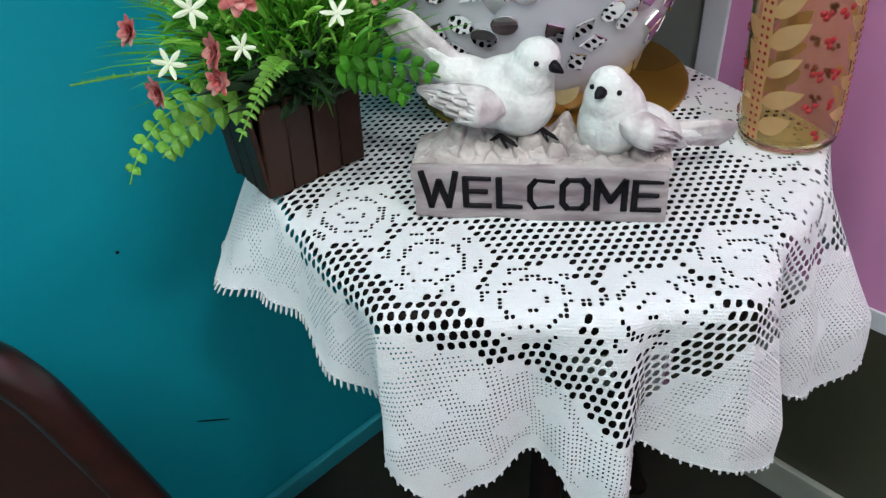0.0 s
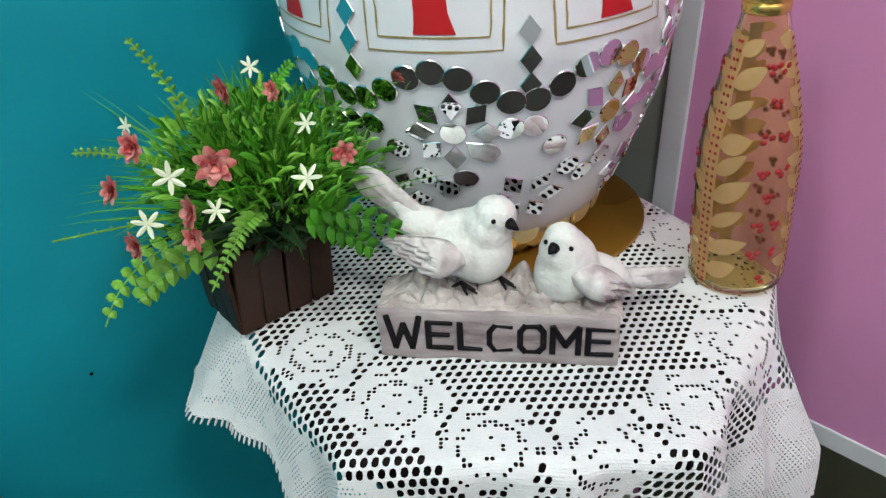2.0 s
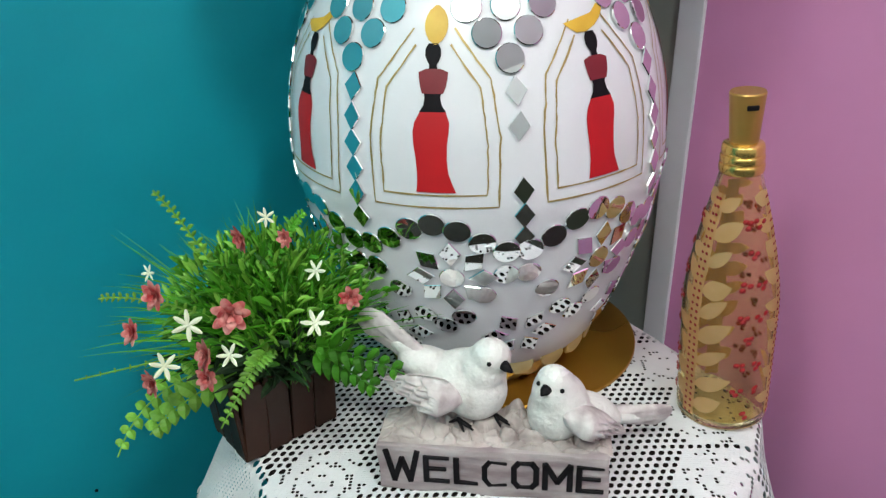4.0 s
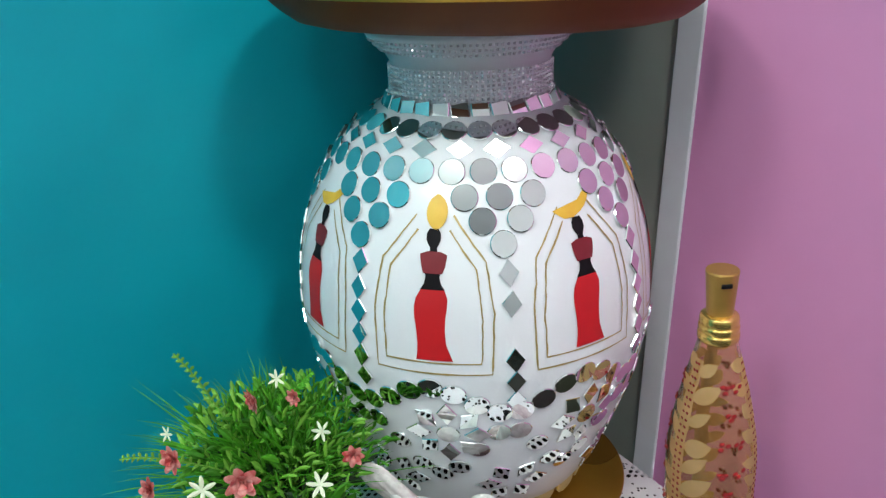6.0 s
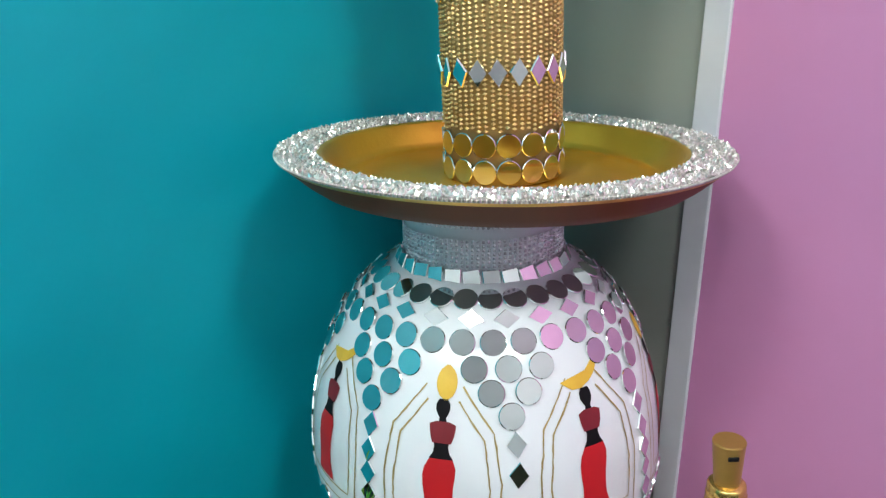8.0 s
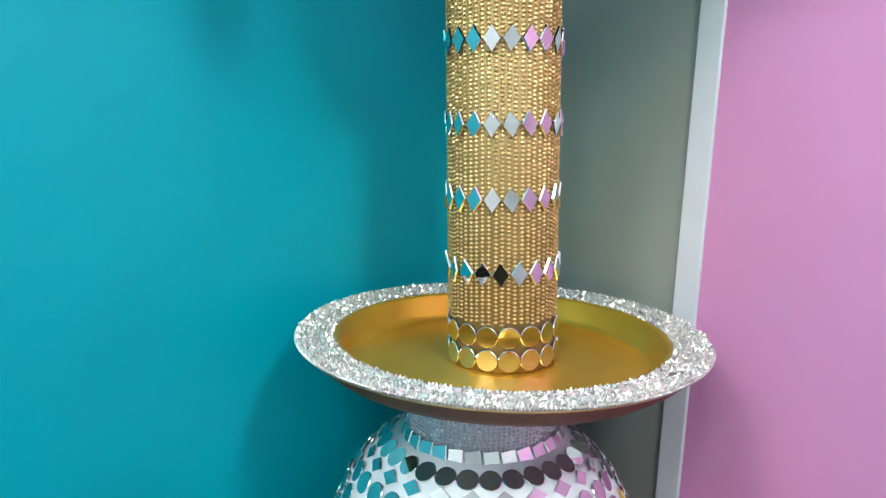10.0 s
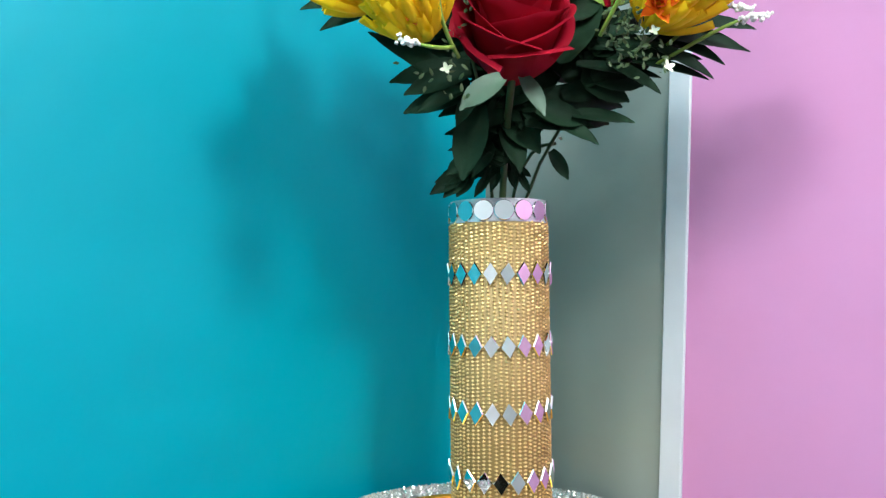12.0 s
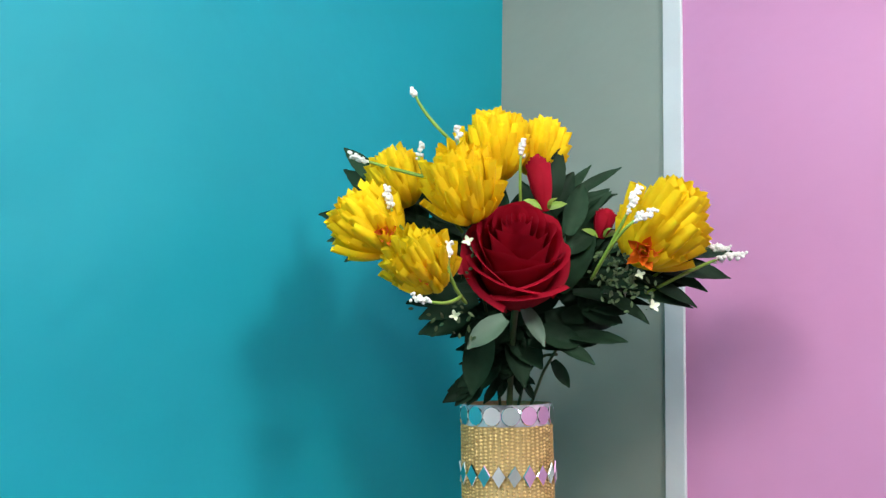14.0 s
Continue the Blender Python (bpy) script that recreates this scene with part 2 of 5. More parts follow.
def lathe(profile, segs=64, cap_bottom=False, cap_top=False):
    """Verts and faces of a turned shape from (radius, z) pairs."""
    vs, fs = [], []
    for r, z in profile:
        for i in range(segs):
            a = 2 * math.pi * i / segs
            vs.append((r * math.cos(a), r * math.sin(a), z))
    for j in range(len(profile) - 1):
        for i in range(segs):
            k = (i + 1) % segs
            fs.append((j * segs + i, j * segs + k, (j + 1) * segs + k, (j + 1) * segs + i))
    if cap_bottom:
        fs.append(tuple(reversed(range(segs))))
    if cap_top:
        fs.append(tuple((len(profile) - 1) * segs + i for i in range(segs)))
    return vs, fs


def smooth_profile(points, n=8):
    """A rounded line through (radius, z) points."""
    out = []
    for i in range(len(points) - 1):
        p0, p1, p2, p3 = points[max(i - 1, 0)], points[i], points[i + 1], points[min(i + 2, len(points) - 1)]
        for k in range(n):
            t = k / n
            out.append(tuple(0.5 * (2 * b + (c - a) * t + (2 * a - 5 * b + 4 * c - d) * t * t + (3 * b - a - 3 * c + d) * t ** 3)
                             for a, b, c, d in zip(p0, p1, p2, p3)))
    out.append(points[-1])
    return out


def tube(path, radii, segs=8):
    """Verts and faces of a tapering tube along a line of points."""
    vs, fs = [], []
    n = len(path)
    up = Vector((0.3, 0.2, 1)).normalized()
    for i, p in enumerate(path):
        p = Vector(p)
        d = (Vector(path[min(i + 1, n - 1)]) - Vector(path[max(i - 1, 0)])).normalized()
        a = d.cross(up)
        a = a.normalized() if a.length > 1e-4 else Vector((1, 0, 0))
        b = d.cross(a)
        r = radii[i] if isinstance(radii, (list, tuple)) else radii
        for k in range(segs):
            w = 2 * math.pi * k / segs
            vs.append(p + r * (math.cos(w) * a + math.sin(w) * b))
    for i in range(n - 1):
        for k in range(segs):
            q = (k + 1) % segs
            fs.append((i * segs + k, i * segs + q, (i + 1) * segs + q, (i + 1) * segs + k))
    fs.append(tuple(reversed(range(segs))))
    fs.append(tuple((n - 1) * segs + k for k in range(segs)))
    return vs, fs


def bezier(p0, p1, p2, n=8):
    p0, p1, p2 = Vector(p0), Vector(p1), Vector(p2)
    return [(1 - t) ** 2 * p0 + 2 * t * (1 - t) * p1 + t * t * p2 for t in [i / n for i in range(n + 1)]]


class Bundle:
    """Collects pieces into one mesh."""

    def __init__(self):
        self.v, self.f = [], []

    def add(self, vs, fs, m=None):
        k = len(self.v)
        self.v += [m @ Vector(v) for v in vs] if m is not None else [Vector(v) for v in vs]
        self.f += [tuple(i + k for i in f) for f in fs]

    def mesh(self, name, mat, smooth=False):
        return pydata(name, self.v, self.f, mat, smooth)


def plate(outline, thick, bevel=0.0):
    """Verts and faces of a flat plate with a chamfered edge; its face looks along z."""
    n = len(outline)
    vs = [(x, y, 0) for x, y in outline] + [(x, y, thick - bevel) for x, y in outline]
    fs = [(i, (i + 1) % n, n + (i + 1) % n, n + i) for i in range(n)]
    if bevel:
        s = 1 - bevel / max(abs(c) for p in outline for c in p)
        vs += [(x * s, y * s, thick) for x, y in outline]
        fs += [(n + i, n + (i + 1) % n, 2 * n + (i + 1) % n, 2 * n + i) for i in range(n)]
        fs.append(tuple(range(2 * n, 3 * n)))
    else:
        fs.append(tuple(range(n, 2 * n)))
    return vs, fs


def facing(p, normal, up=(0, 0, 1), spin=0.0):
    """A pose at p whose z looks along the normal and whose y leans to up."""
    z = Vector(normal).normalized()
    x = Vector(up).cross(z)
    x = x.normalized() if x.length > 1e-4 else Vector((1, 0, 0))
    y = z.cross(x)
    m = Matrix((x, y, z)).transposed().to_4x4()
    return Matrix.Translation(p) @ m @ pose(0, 0, 0, 0, 0, spin)


# ---- the room ----
def wall_slab(name, a, b, z0, z1, out, thick, mat, label, lean_a=0.0, lean_b=0.0):
    """A wall from a to b whose face is on the line and whose body lies to the outside."""
    a, b, out = Vector(a), Vector(b), Vector(out).normalized() * thick
    run = (b - a).normalized()
    vs = []
    for p, lean in ((a, lean_a), (b, lean_b), (b + out, lean_b), (a + out, lean_a)):
        q = p + run * lean
        vs += [(p.x, p.y, z0), (q.x, q.y, z1)]
    fs = [(0, 2, 3, 1), (2, 4, 5, 3), (4, 6, 7, 5), (6, 0, 1, 7), (1, 3, 5, 7), (0, 6, 4, 2)]
    ob = place(name, pydata(name, vs, fs, mat))
    return tagged(ob, label, "wall", kind="structure")


OUT_TEAL, OUT_PINK = -PINK_DIR, -TEAL_DIR
teal_end = CORNER + TEAL_DIR * ROOM
pink_end = CORNER + PINK_DIR * ROOM
far = CORNER + (TEAL_DIR + PINK_DIR) * ROOM
OFF_PLUMB = 0.036    # how far the painted edge leans from floor to ceiling
STRIP_A, STRIP_B = 0.309, 0.341      # the pale strip along the right wall, from the corner
wall_slab("wall_teal", CORNER - TEAL_DIR * 0.12, teal_end, 0, CEILING_Z, OUT_TEAL, 0.12, TEAL, "teal painted wall with faint stains")
wall_slab("wall_grey", CORNER, CORNER + PINK_DIR * STRIP_A, 0, CEILING_Z, OUT_PINK, 0.12, GREY, "grey painted narrow wall section in the corner", 0, OFF_PLUMB)
wall_slab("wall_pink", CORNER + PINK_DIR * STRIP_A, pink_end, 0, CEILING_Z, OUT_PINK, 0.12, PINK, "pink painted wall beside a grey strip", OFF_PLUMB, 0)
wall_slab("wall_back_left", teal_end, far, 0, CEILING_Z, TEAL_DIR, 0.12, PLASTER, "plain off-white plaster wall")
wall_slab("wall_back_right", pink_end, far, 0, CEILING_Z, PINK_DIR, 0.12, PLASTER, "plain off-white plaster wall")
# Dark bands added out of view: mirrors reflect them, less light bounces back.
for nm, p, q, inward in (("wall_dado_back_left", teal_end, far, -TEAL_DIR), ("wall_dado_back_right", pink_end, far, -PINK_DIR)):
    p, q = p + inward * 0.004, q + inward * 0.004
    wall_slab(nm, p + (q - p) * 0.01, q - (q - p) * 0.01, 0, 0.371, -inward, 0.0035, DADO, "unseen dark wall band added for mirror reflections")
bm = bmesh.new()
a, b = CORNER + PINK_DIR * STRIP_A, CORNER + PINK_DIR * STRIP_B
mid = (a + b) / 2 + TEAL_DIR * 0.002
mid += PINK_DIR * OFF_PLUMB / 2
box(bm, (STRIP_B - STRIP_A, 0.006, CEILING_Z - 0.004), pose(mid.x, mid.y, CEILING_Z / 2, 0, 0, -45) @ pose(0, 0, 0, 0, math.degrees(OFF_PLUMB / CEILING_Z), 0), 0.0015, 1)
tagged(part("trim_strip", bm, STRIP, None), "pale grey vertical strip between grey and pink paint", "trim", kind="structure")
for nm, z0, z1, proud, mat, label in (("wall_dado", 0.0, 0.371, 0.003, DADO, "dark olive painted lower part of the pink wall"), ("trim_band", 0.371, 0.400, 0.004, STRIP, "pale band between the pink paint and the dark dado")):
    bm = bmesh.new()
    c = CORNER + PINK_DIR * (STRIP_B + 0.012 + ROOM) / 2 + TEAL_DIR * proud / 2
    box(bm, (ROOM - STRIP_B - 0.012, proud, z1 - z0), Matrix.Translation((c.x, c.y, (z0 + z1) / 2)) @ pose(0, 0, 0, 0, 0, -45), 0.001, 1)
    tagged(part(nm, bm, mat, None), label, "wall" if nm == "wall_dado" else "trim", kind="structure")


def slab(name, z, thick, mat, label, cat):
    c = [teal_end, far, pink_end, CORNER]
    vs = [(p.x, p.y, z) for p in c] + [(p.x, p.y, z + thick) for p in c]
    fs = [(0, 1, 2, 3), (4, 7, 6, 5)] + [(i, 4 + i, 4 + (i + 1) % 4, (i + 1) % 4) for i in range(4)]
    tagged(place(name, pydata(name, vs, fs, mat)), label, cat, kind="structure")


slab("floor", -0.10, 0.10, FLOOR, "dark polished floor with soft reflections", "floor")
slab("ceiling", CEILING_Z, 0.10, CEIL, "plain white ceiling", "ceiling")
for nm, d, inward, h, mat in (("baseboard_teal", TEAL_DIR, PINK_DIR, 0.034, SKIRTING_TEAL), ("baseboard_pink", PINK_DIR, TEAL_DIR, 0.065, SKIRTING)):
    bm = bmesh.new()
    c = CORNER + d * (ROOM / 2 + 0.006) + inward * 0.0095
    box(bm, (ROOM - 0.02, 0.012, h), Matrix.Translation((c.x, c.y, h / 2)) @ pose(0, 0, 0, 0, 0, math.degrees(math.atan2(d.y, d.x))), 0.003, 2)
    tagged(part(nm, bm, mat, None), "low skirting along the foot of the wall", "baseboard", kind="structure")

# small marks on the teal wall
for at, wide, tall in (((-0.364, 0.796, 0.561), 0.0021, 0.0019), ((-0.340, 0.820, 0.245), 0.022, 0.0012)):
    vs, fs = plate([(wide * math.cos(k * math.pi / 5), tall * math.sin(k * math.pi / 5) - (0.75 * wide * math.cos(k * math.pi / 5) if wide > 0.01 else 0)) for k in range(10)], 0.0012)
    m = facing(Vector(at) + PINK_DIR * 0.0005 + OUT_TEAL * ((at[1] - at[0] - 1.16) / -1.414), PINK_DIR)
    tagged(place("wall_mark", pydata("wall_mark", vs, fs, BLACKPAINT), None, m), "small dark chip in the teal paint", "mark", kind="structure")

# ---- side table ----
TABLE_X, TABLE_Y, TOP = 0.100, 0.768, 0.6885
TABLE_R = 0.270


def hexagon(r, n=96):
    """A six-sided outline with rounded corners, as radius by angle."""
    out = []
    for i in range(n):
        a = 2 * math.pi * i / n
        out.append((edge_radius(a, r) * math.cos(a), edge_radius(a, r) * math.sin(a)))
    return out


def edge_radius(a, r=0.270):
    k = (a % (math.pi / 3)) - math.pi / 6
    hexa = r * math.cos(math.pi / 6) / math.cos(k)
    return 0.8 * hexa + 0.2 * r * 0.95


table = thing("side_table", pose(TABLE_X, TABLE_Y, 0), "dark six-sided wooden side table under a lace cloth", "table")
vs, fs = plate(hexagon(TABLE_R - 0.004), 0.024, 0.004)
place("tabletop", pydata("tabletop", vs, fs, TABLEWOOD), table, pose(0, 0, TOP - 0.0265))
vs, fs = plate(hexagon(TABLE_R - 0.05), 0.06, 0.0)
place("apron", pydata("apron", vs, fs, TABLEWOOD), table, pose(0, 0, TOP - 0.0885))
leg_path = [(0.17, 0, TOP - 0.07), (0.165, 0, 0.5), (0.15, 0, 0.3), (0.17, 0, 0.1), (0.20, 0, 0.0)]
vs, fs = tube(smooth_profile(leg_path, 4), 0.017, 10)
leg = pydata("leg", vs, fs, TABLEWOOD, True)
for i in range(3):
    place("leg", leg, table, pose(0, 0, 0, 0, 0, 120 * i - 90))

# ---- lace tablecloth ----
HANG = [(-180, 0.100), (-170, 0.108), (-159, 0.088), (-147, 0.080), (-139, 0.110), (-128, 0.118), (-122, 0.150), (-110, 0.190), (-104, 0.172), (-96, 0.150),
        (-91, 0.156), (-87, 0.185), (-81, 0.245), (-76, 0.150), (-67, 0.165), (-53, 0.182), (-43, 0.170), (-30, 0.200), (-18, 0.195), (-8, 0.150), (20, 0.12), (90, 0.10), (160, 0.09), (180, 0.100)]
RIPPLE = [(-180, 0.050), (-170, 0.062), (-159, 0.036), (-147, 0.014), (-138, 0.010), (-127, -0.012), (-116, 0.012), (-104, 0.006), (-95, -0.010), (-88, 0.010), (-81, 0.024), (-74, -0.012), (-62, 0.006), (-52, 0.020),
          (-44, -0.010), (-31, 0.022), (-19, 0.050), (-8, 0.030), (0, 0.02), (40, 0.0), (120, 0.0), (180, 0.050)]


def along(table_, a):
    """Smooth reading of (degrees, value) knots."""
    d = (math.degrees(a) + 180) % 360 - 180
    for (x0, y0), (x1, y1) in zip(table_, table_[1:]):
        if d <= x1:
            t = (d - x0) / (x1 - x0)
            t = t * t * (3 - 2 * t)
            return y0 + (y1 - y0) * t
    return table_[-1][1]


def drape(u, v):
    """Where the point (u, v) of the flat cloth lies."""
    s, a = math.hypot(u, v), math.atan2(v, u)
    rt = edge_radius(a)
    s = min(s, rt + along(HANG, a))
    if s <= rt - 0.012:
        z = TOP + 0.0009 * noise.noise(Vector((u * 16, v * 16, 0)))
        return (u, v, z + 0.0012)
    d = s - rt + 0.012
    rc = 0.018
    if d < rc * 1.57:
        w = d / rc
        r, z = rt - 0.012 + rc * math.sin(w), TOP - rc * (1 - math.cos(w))
    else:
        e = d - rc * 1.57
        r, z = rt - 0.012 + rc + 0.05 * e, TOP - rc - e * 0.99
    f = min(max(d / 0.11, 0), 1.4)
    r += along(RIPPLE, a) * f + 0.003 * f * noise.noise(Vector((u * 14, v * 14, 3)))
    return (r * math.cos(a), r * math.sin(a), z + 0.0012)


# how far from the middle the open net ends and the close border begins
NET_END = [(-180, 0.240), (-160, 0.245), (-144, 0.255), (-129, 0.268), (-119, 0.276), (-108, 0.273), (-100, 0.280), (-91, 0.297), (-85, 0.330), (-78, 0.356), (-74, 0.342),
           (-68, 0.318), (-60, 0.306), (-48, 0.312), (-38, 0.318), (-30, 0.290), (-17, 0.305), (0, 0.300), (40, 0.29), (90, 0.29), (150, 0.25), (180, 0.240)]
lace_v, lace_f, lace_uv = [], [], []


def stitch(u, v, sink=0.0):
    x, y, z = drape(u, v)
    lace_v.append((x * (1 - sink), y * (1 - sink), z - sink))
    lace_uv.append((u, v))


def lace_cell(u0, v0, du, dv, hole, slant=0.0):
    """One cell of the crochet: eight faces round a hole with its own edge, or a plain patch."""
    cu, cv = u0 + du / 2, v0 + dv / 2
    ring = [(-1, -1), (0, -1), (1, -1), (1, 0), (1, 1), (0, 1), (-1, 1), (-1, 0)]
    k = len(lace_v)
    if hole <= 0:
        for p in ((u0, v0), (u0 + du, v0), (u0 + du, v0 + dv), (u0, v0 + dv)):
            stitch(*p)
        lace_f.append((k, k + 1, k + 2, k + 3))
        return
    for x, y in ring:
        stitch(cu + x * du / 2, cv + y * dv / 2)
    inner = []
    for x, y in ring:
        q = 0.76 if x and y else 1.0
        jx = hole * (1 + 0.12 * random.uniform(-1, 1))
        inner.append((cu + (x * q * jx * 0.86 + slant * y * hole) * du / 2, cv + y * q * min(hole * random.uniform(1.0, 1.14), 0.95) * dv / 2))
    for p in inner:
        stitch(*p)
    for p in inner:
        stitch(*p, 0.0007)
    for i in range(8):
        j = (i + 1) % 8
        lace_f.append((k + i, k + j, k + 8 + j, k + 8 + i))
        lace_f.append((k + 8 + i, k + 8 + j, k + 16 + j, k + 16 + i))


random.seed(5)
PU, PV = 0.0086, 0.0084
ROSETTES = [(-0.166, -0.104), (-0.096, -0.172), (-0.020, -0.222), (0.066, -0.232), (0.146, -0.186), (0.206, -0.108)]
for deg in range(-5, 110, 26):
    a = math.radians(deg)
    s = along(NET_END, a) - 0.085
    ROSETTES.append((s * math.cos(a), s * math.sin(a)))
for j in range(-63, 64):
    for i in range(-63, 64):
        u0, v0 = (i + (0.5 if j % 2 else 0)) * PU, j * PV
        cu, cv = u0 + PU / 2, v0 + PV / 2
        s, a = math.hypot(cu, cv), math.atan2(cv, cu)
        end = edge_radius(a) + along(HANG, a)
        if s > end + 0.004:
            continue
        past = s - along(NET_END, a) + 0.0035 * math.sin(a * 40)
        if past > 0:
            # the close border: crossing bands of eyelets between plain bands
            for sx in range(2):
                for sy in range(2):
                    x, y = u0 + sx * PU / 2, v0 + sy * PV / 2
                    sw = math.hypot(x, y)
                    deep, turn = sw - along(NET_END, a), math.atan2(y, x) * 0.30
                    one, two = math.sin((turn + deep) * 88), math.sin((turn - deep) * 88)
                    eyelets = (one > -0.15 or two > 0.35) and deep > 0.008 and end - sw > 0.016
                    lace_cell(x, y, PU / 2, PV / 2, random.uniform(0.38, 0.54) if eyelets else 0.0, 0.2)
            continue
        near, phi = min((math.hypot(cu - x, cv - y), math.atan2(cv - y, cu - x)) for x, y in ROSETTES)
        if near < 0.0445 + 0.0050 * math.cos(6 * phi):
            for sx in (0, 1):       # finer stitches inside a flower
                for sy in (0, 1):
                    x, y = u0 + sx * PU / 2, v0 + sy * PV / 2
                    off, turn = min((math.hypot(x + PU / 4 - p, y + PV / 4 - q), math.atan2(y + PV / 4 - q, x + PU / 4 - p)) for p, q in ROSETTES)
                    eyelet = 0.0225 < off < 0.0280 or (0.0345 < off < 0.0400 and math.sin(6 * turn) < -0.1) or 0.0085 < off < 0.0125 and math.cos(4 * turn) > 0
                    lace_cell(x, y, PU / 2, PV / 2, 0.94 if eyelet and random.random() < 0.66 else 0.0)
        elif past > -0.040:
            lace_cell(u0, v0, PU, PV, 0.84 * random.uniform(0.93, 1.05), 0.12)
        else:
            lace_cell(u0, v0, PU, PV, 0.76 * random.uniform(0.9, 1.08), 0.22)
lace = pydata("tablecloth", lace_v, lace_f, COTTON)
flat = lace.uv_layers.new(name="thread")
flat.data.foreach_set("uv", [c for loop in lace.loops for c in lace_uv[loop.vertex_index]])
cloth = place("tablecloth", lace, None, pose(TABLE_X, TABLE_Y, 0))
tagged(cloth, "white crochet lace tablecloth with flower motifs, draped over the side table", "tablecloth")
# looped edging
hem = Bundle()
a = -math.pi
while a < 0.35:
    r = edge_radius(a) + along(HANG, a)
    p, q = Vector(drape(r * math.cos(a), r * math.sin(a))), Vector(drape((r - 0.006) * math.cos(a), (r - 0.006) * math.sin(a)))
    down = (p - q).normalized()
    size = 0.0085 if a < -2.15 else 0.0035 * random.uniform(0.5, 1.4)
    vs, fs = tube([p - down * 0.002, p + down * size * 0.5, p + down * size], [0.0012, 0.0014, 0.0007], 5)
    hem.add(vs, fs)
    a += 0.0058 / 0.26
tagged(place("edging", hem.mesh("edging", COTTON), cloth), "white looped thread edging", kind="stuff")
# ---- mosaic vase ----
CLOTH_Z = TOP + 0.003
VASE_X, VASE_Y = 0.092, 0.905
VASE = thing("floor_vase", pose(VASE_X, VASE_Y, CLOTH_Z + 0.004, 0, -0.9, 0), "big white vase with mirror mosaic and painted red motifs", "vase")
B = 0.6955  # height of the foot of the vase, from which the profile counts
PROFILE = [(0.075, 0.0), (0.094, 0.006), (0.114, 0.026), (0.136, 0.054), (0.160, 0.112), (0.178, 0.166), (0.188, 0.215), (0.192, 0.240), (0.1915, 0.267), (0.188, 0.307),
           (0.180, 0.342), (0.170, 0.370), (0.158, 0.396), (0.143, 0.418), (0.116, 0.445), (0.090, 0.462), (0.0815, 0.469), (0.0805, 0.492), (0.0815, 0.502), (0.087, 0.511), (0.097, 0.521), (0.1045, 0.529), (0.1045, 0.5340)]
RIM = smooth_profile(PROFILE, 6)
vs, fs = lathe(RIM, 128, cap_bottom=True, cap_top=True)
place("body", pydata("body", vs, fs, VASEWHITE, True), VASE)


def vase_radius(h):
    for (r0, z0), (r1, z1) in zip(RIM, RIM[1:]):
        if h <= z1:
            return r0 + (r1 - r0) * (h - z0) / max(z1 - z0, 1e-6)
    return RIM[-1][0]


def on_vase(deg, z, lift=0.0):
    """The place and the normal on the vase's side; deg counts from the front to the right, z from the floor."""
    h, a = z - B, math.radians(deg)
    r = vase_radius(h)
    slope = (vase_radius(h + 0.003) - vase_radius(h - 0.003)) / 0.006
    n = Vector((math.sin(a), -math.cos(a), -slope)).normalized()
    return Vector((r * math.sin(a), -r * math.cos(a), h)) + n * lift, n


ring24 = [(math.cos(2 * math.pi * i / 24), math.sin(2 * math.pi * i / 24)) for i in range(24)]
vs, fs = plate([(0.0118 * x, 0.0118 * y) for x, y in ring24], 0.0022, 0.0007)
DISC = pydata("mirror_disc", vs, fs, MIRROR)
vs, fs = plate([(0.0102, 0), (0, 0.0140), (-0.0102, 0), (0, -0.0140)], 0.0022, 0.0009)
DIAMOND = pydata("mirror_diamond", vs, fs, MIRROR)
vs, fs = plate([(0.0085, 0.0085), (-0.0085, 0.0085), (-0.0085, -0.0085), (0.0085, -0.0085)], 0.0022, 0.0008)
SQUARE = pydata("mirror_square", vs, fs, MIRROR)
random.seed(11)


def stick(me, deg, z, spin=0.0, size=1.0, squash=1.0, lean=0.0):
    p, n = on_vase(deg, z, 0.0004)
    tilt = pose(0, 0, 0, lean + random.gauss(0, 1.6), random.gauss(0, 1.6), 0)
    place(me.name, me, VASE, facing(p, n) @ tilt @ pose(0, 0, 0, 0, 0, spin + random.gauss(0, 3)) @ Matrix.Diagonal((size, size * squash, 1, 1)))


CHAIN, STEP = 9.0, 45.0
for i in range(30):
    stick(SQUARE, i * 12 - 7, 1.1585, 8, 1.0, 1.0, 34)
    stick(DISC, i * 12 + 3.3, 1.1455, 0, 1.0)
for i in range(24):
    stick(DIAMOND, i * 15 - 5.5, 1.1325, 90, 0.92, 1.0, 16)
for i in range(32):
    stick(DISC, CHAIN + 5.6 + i * 11.25, 1.1165, 0, 1.04, 1.0, 11)
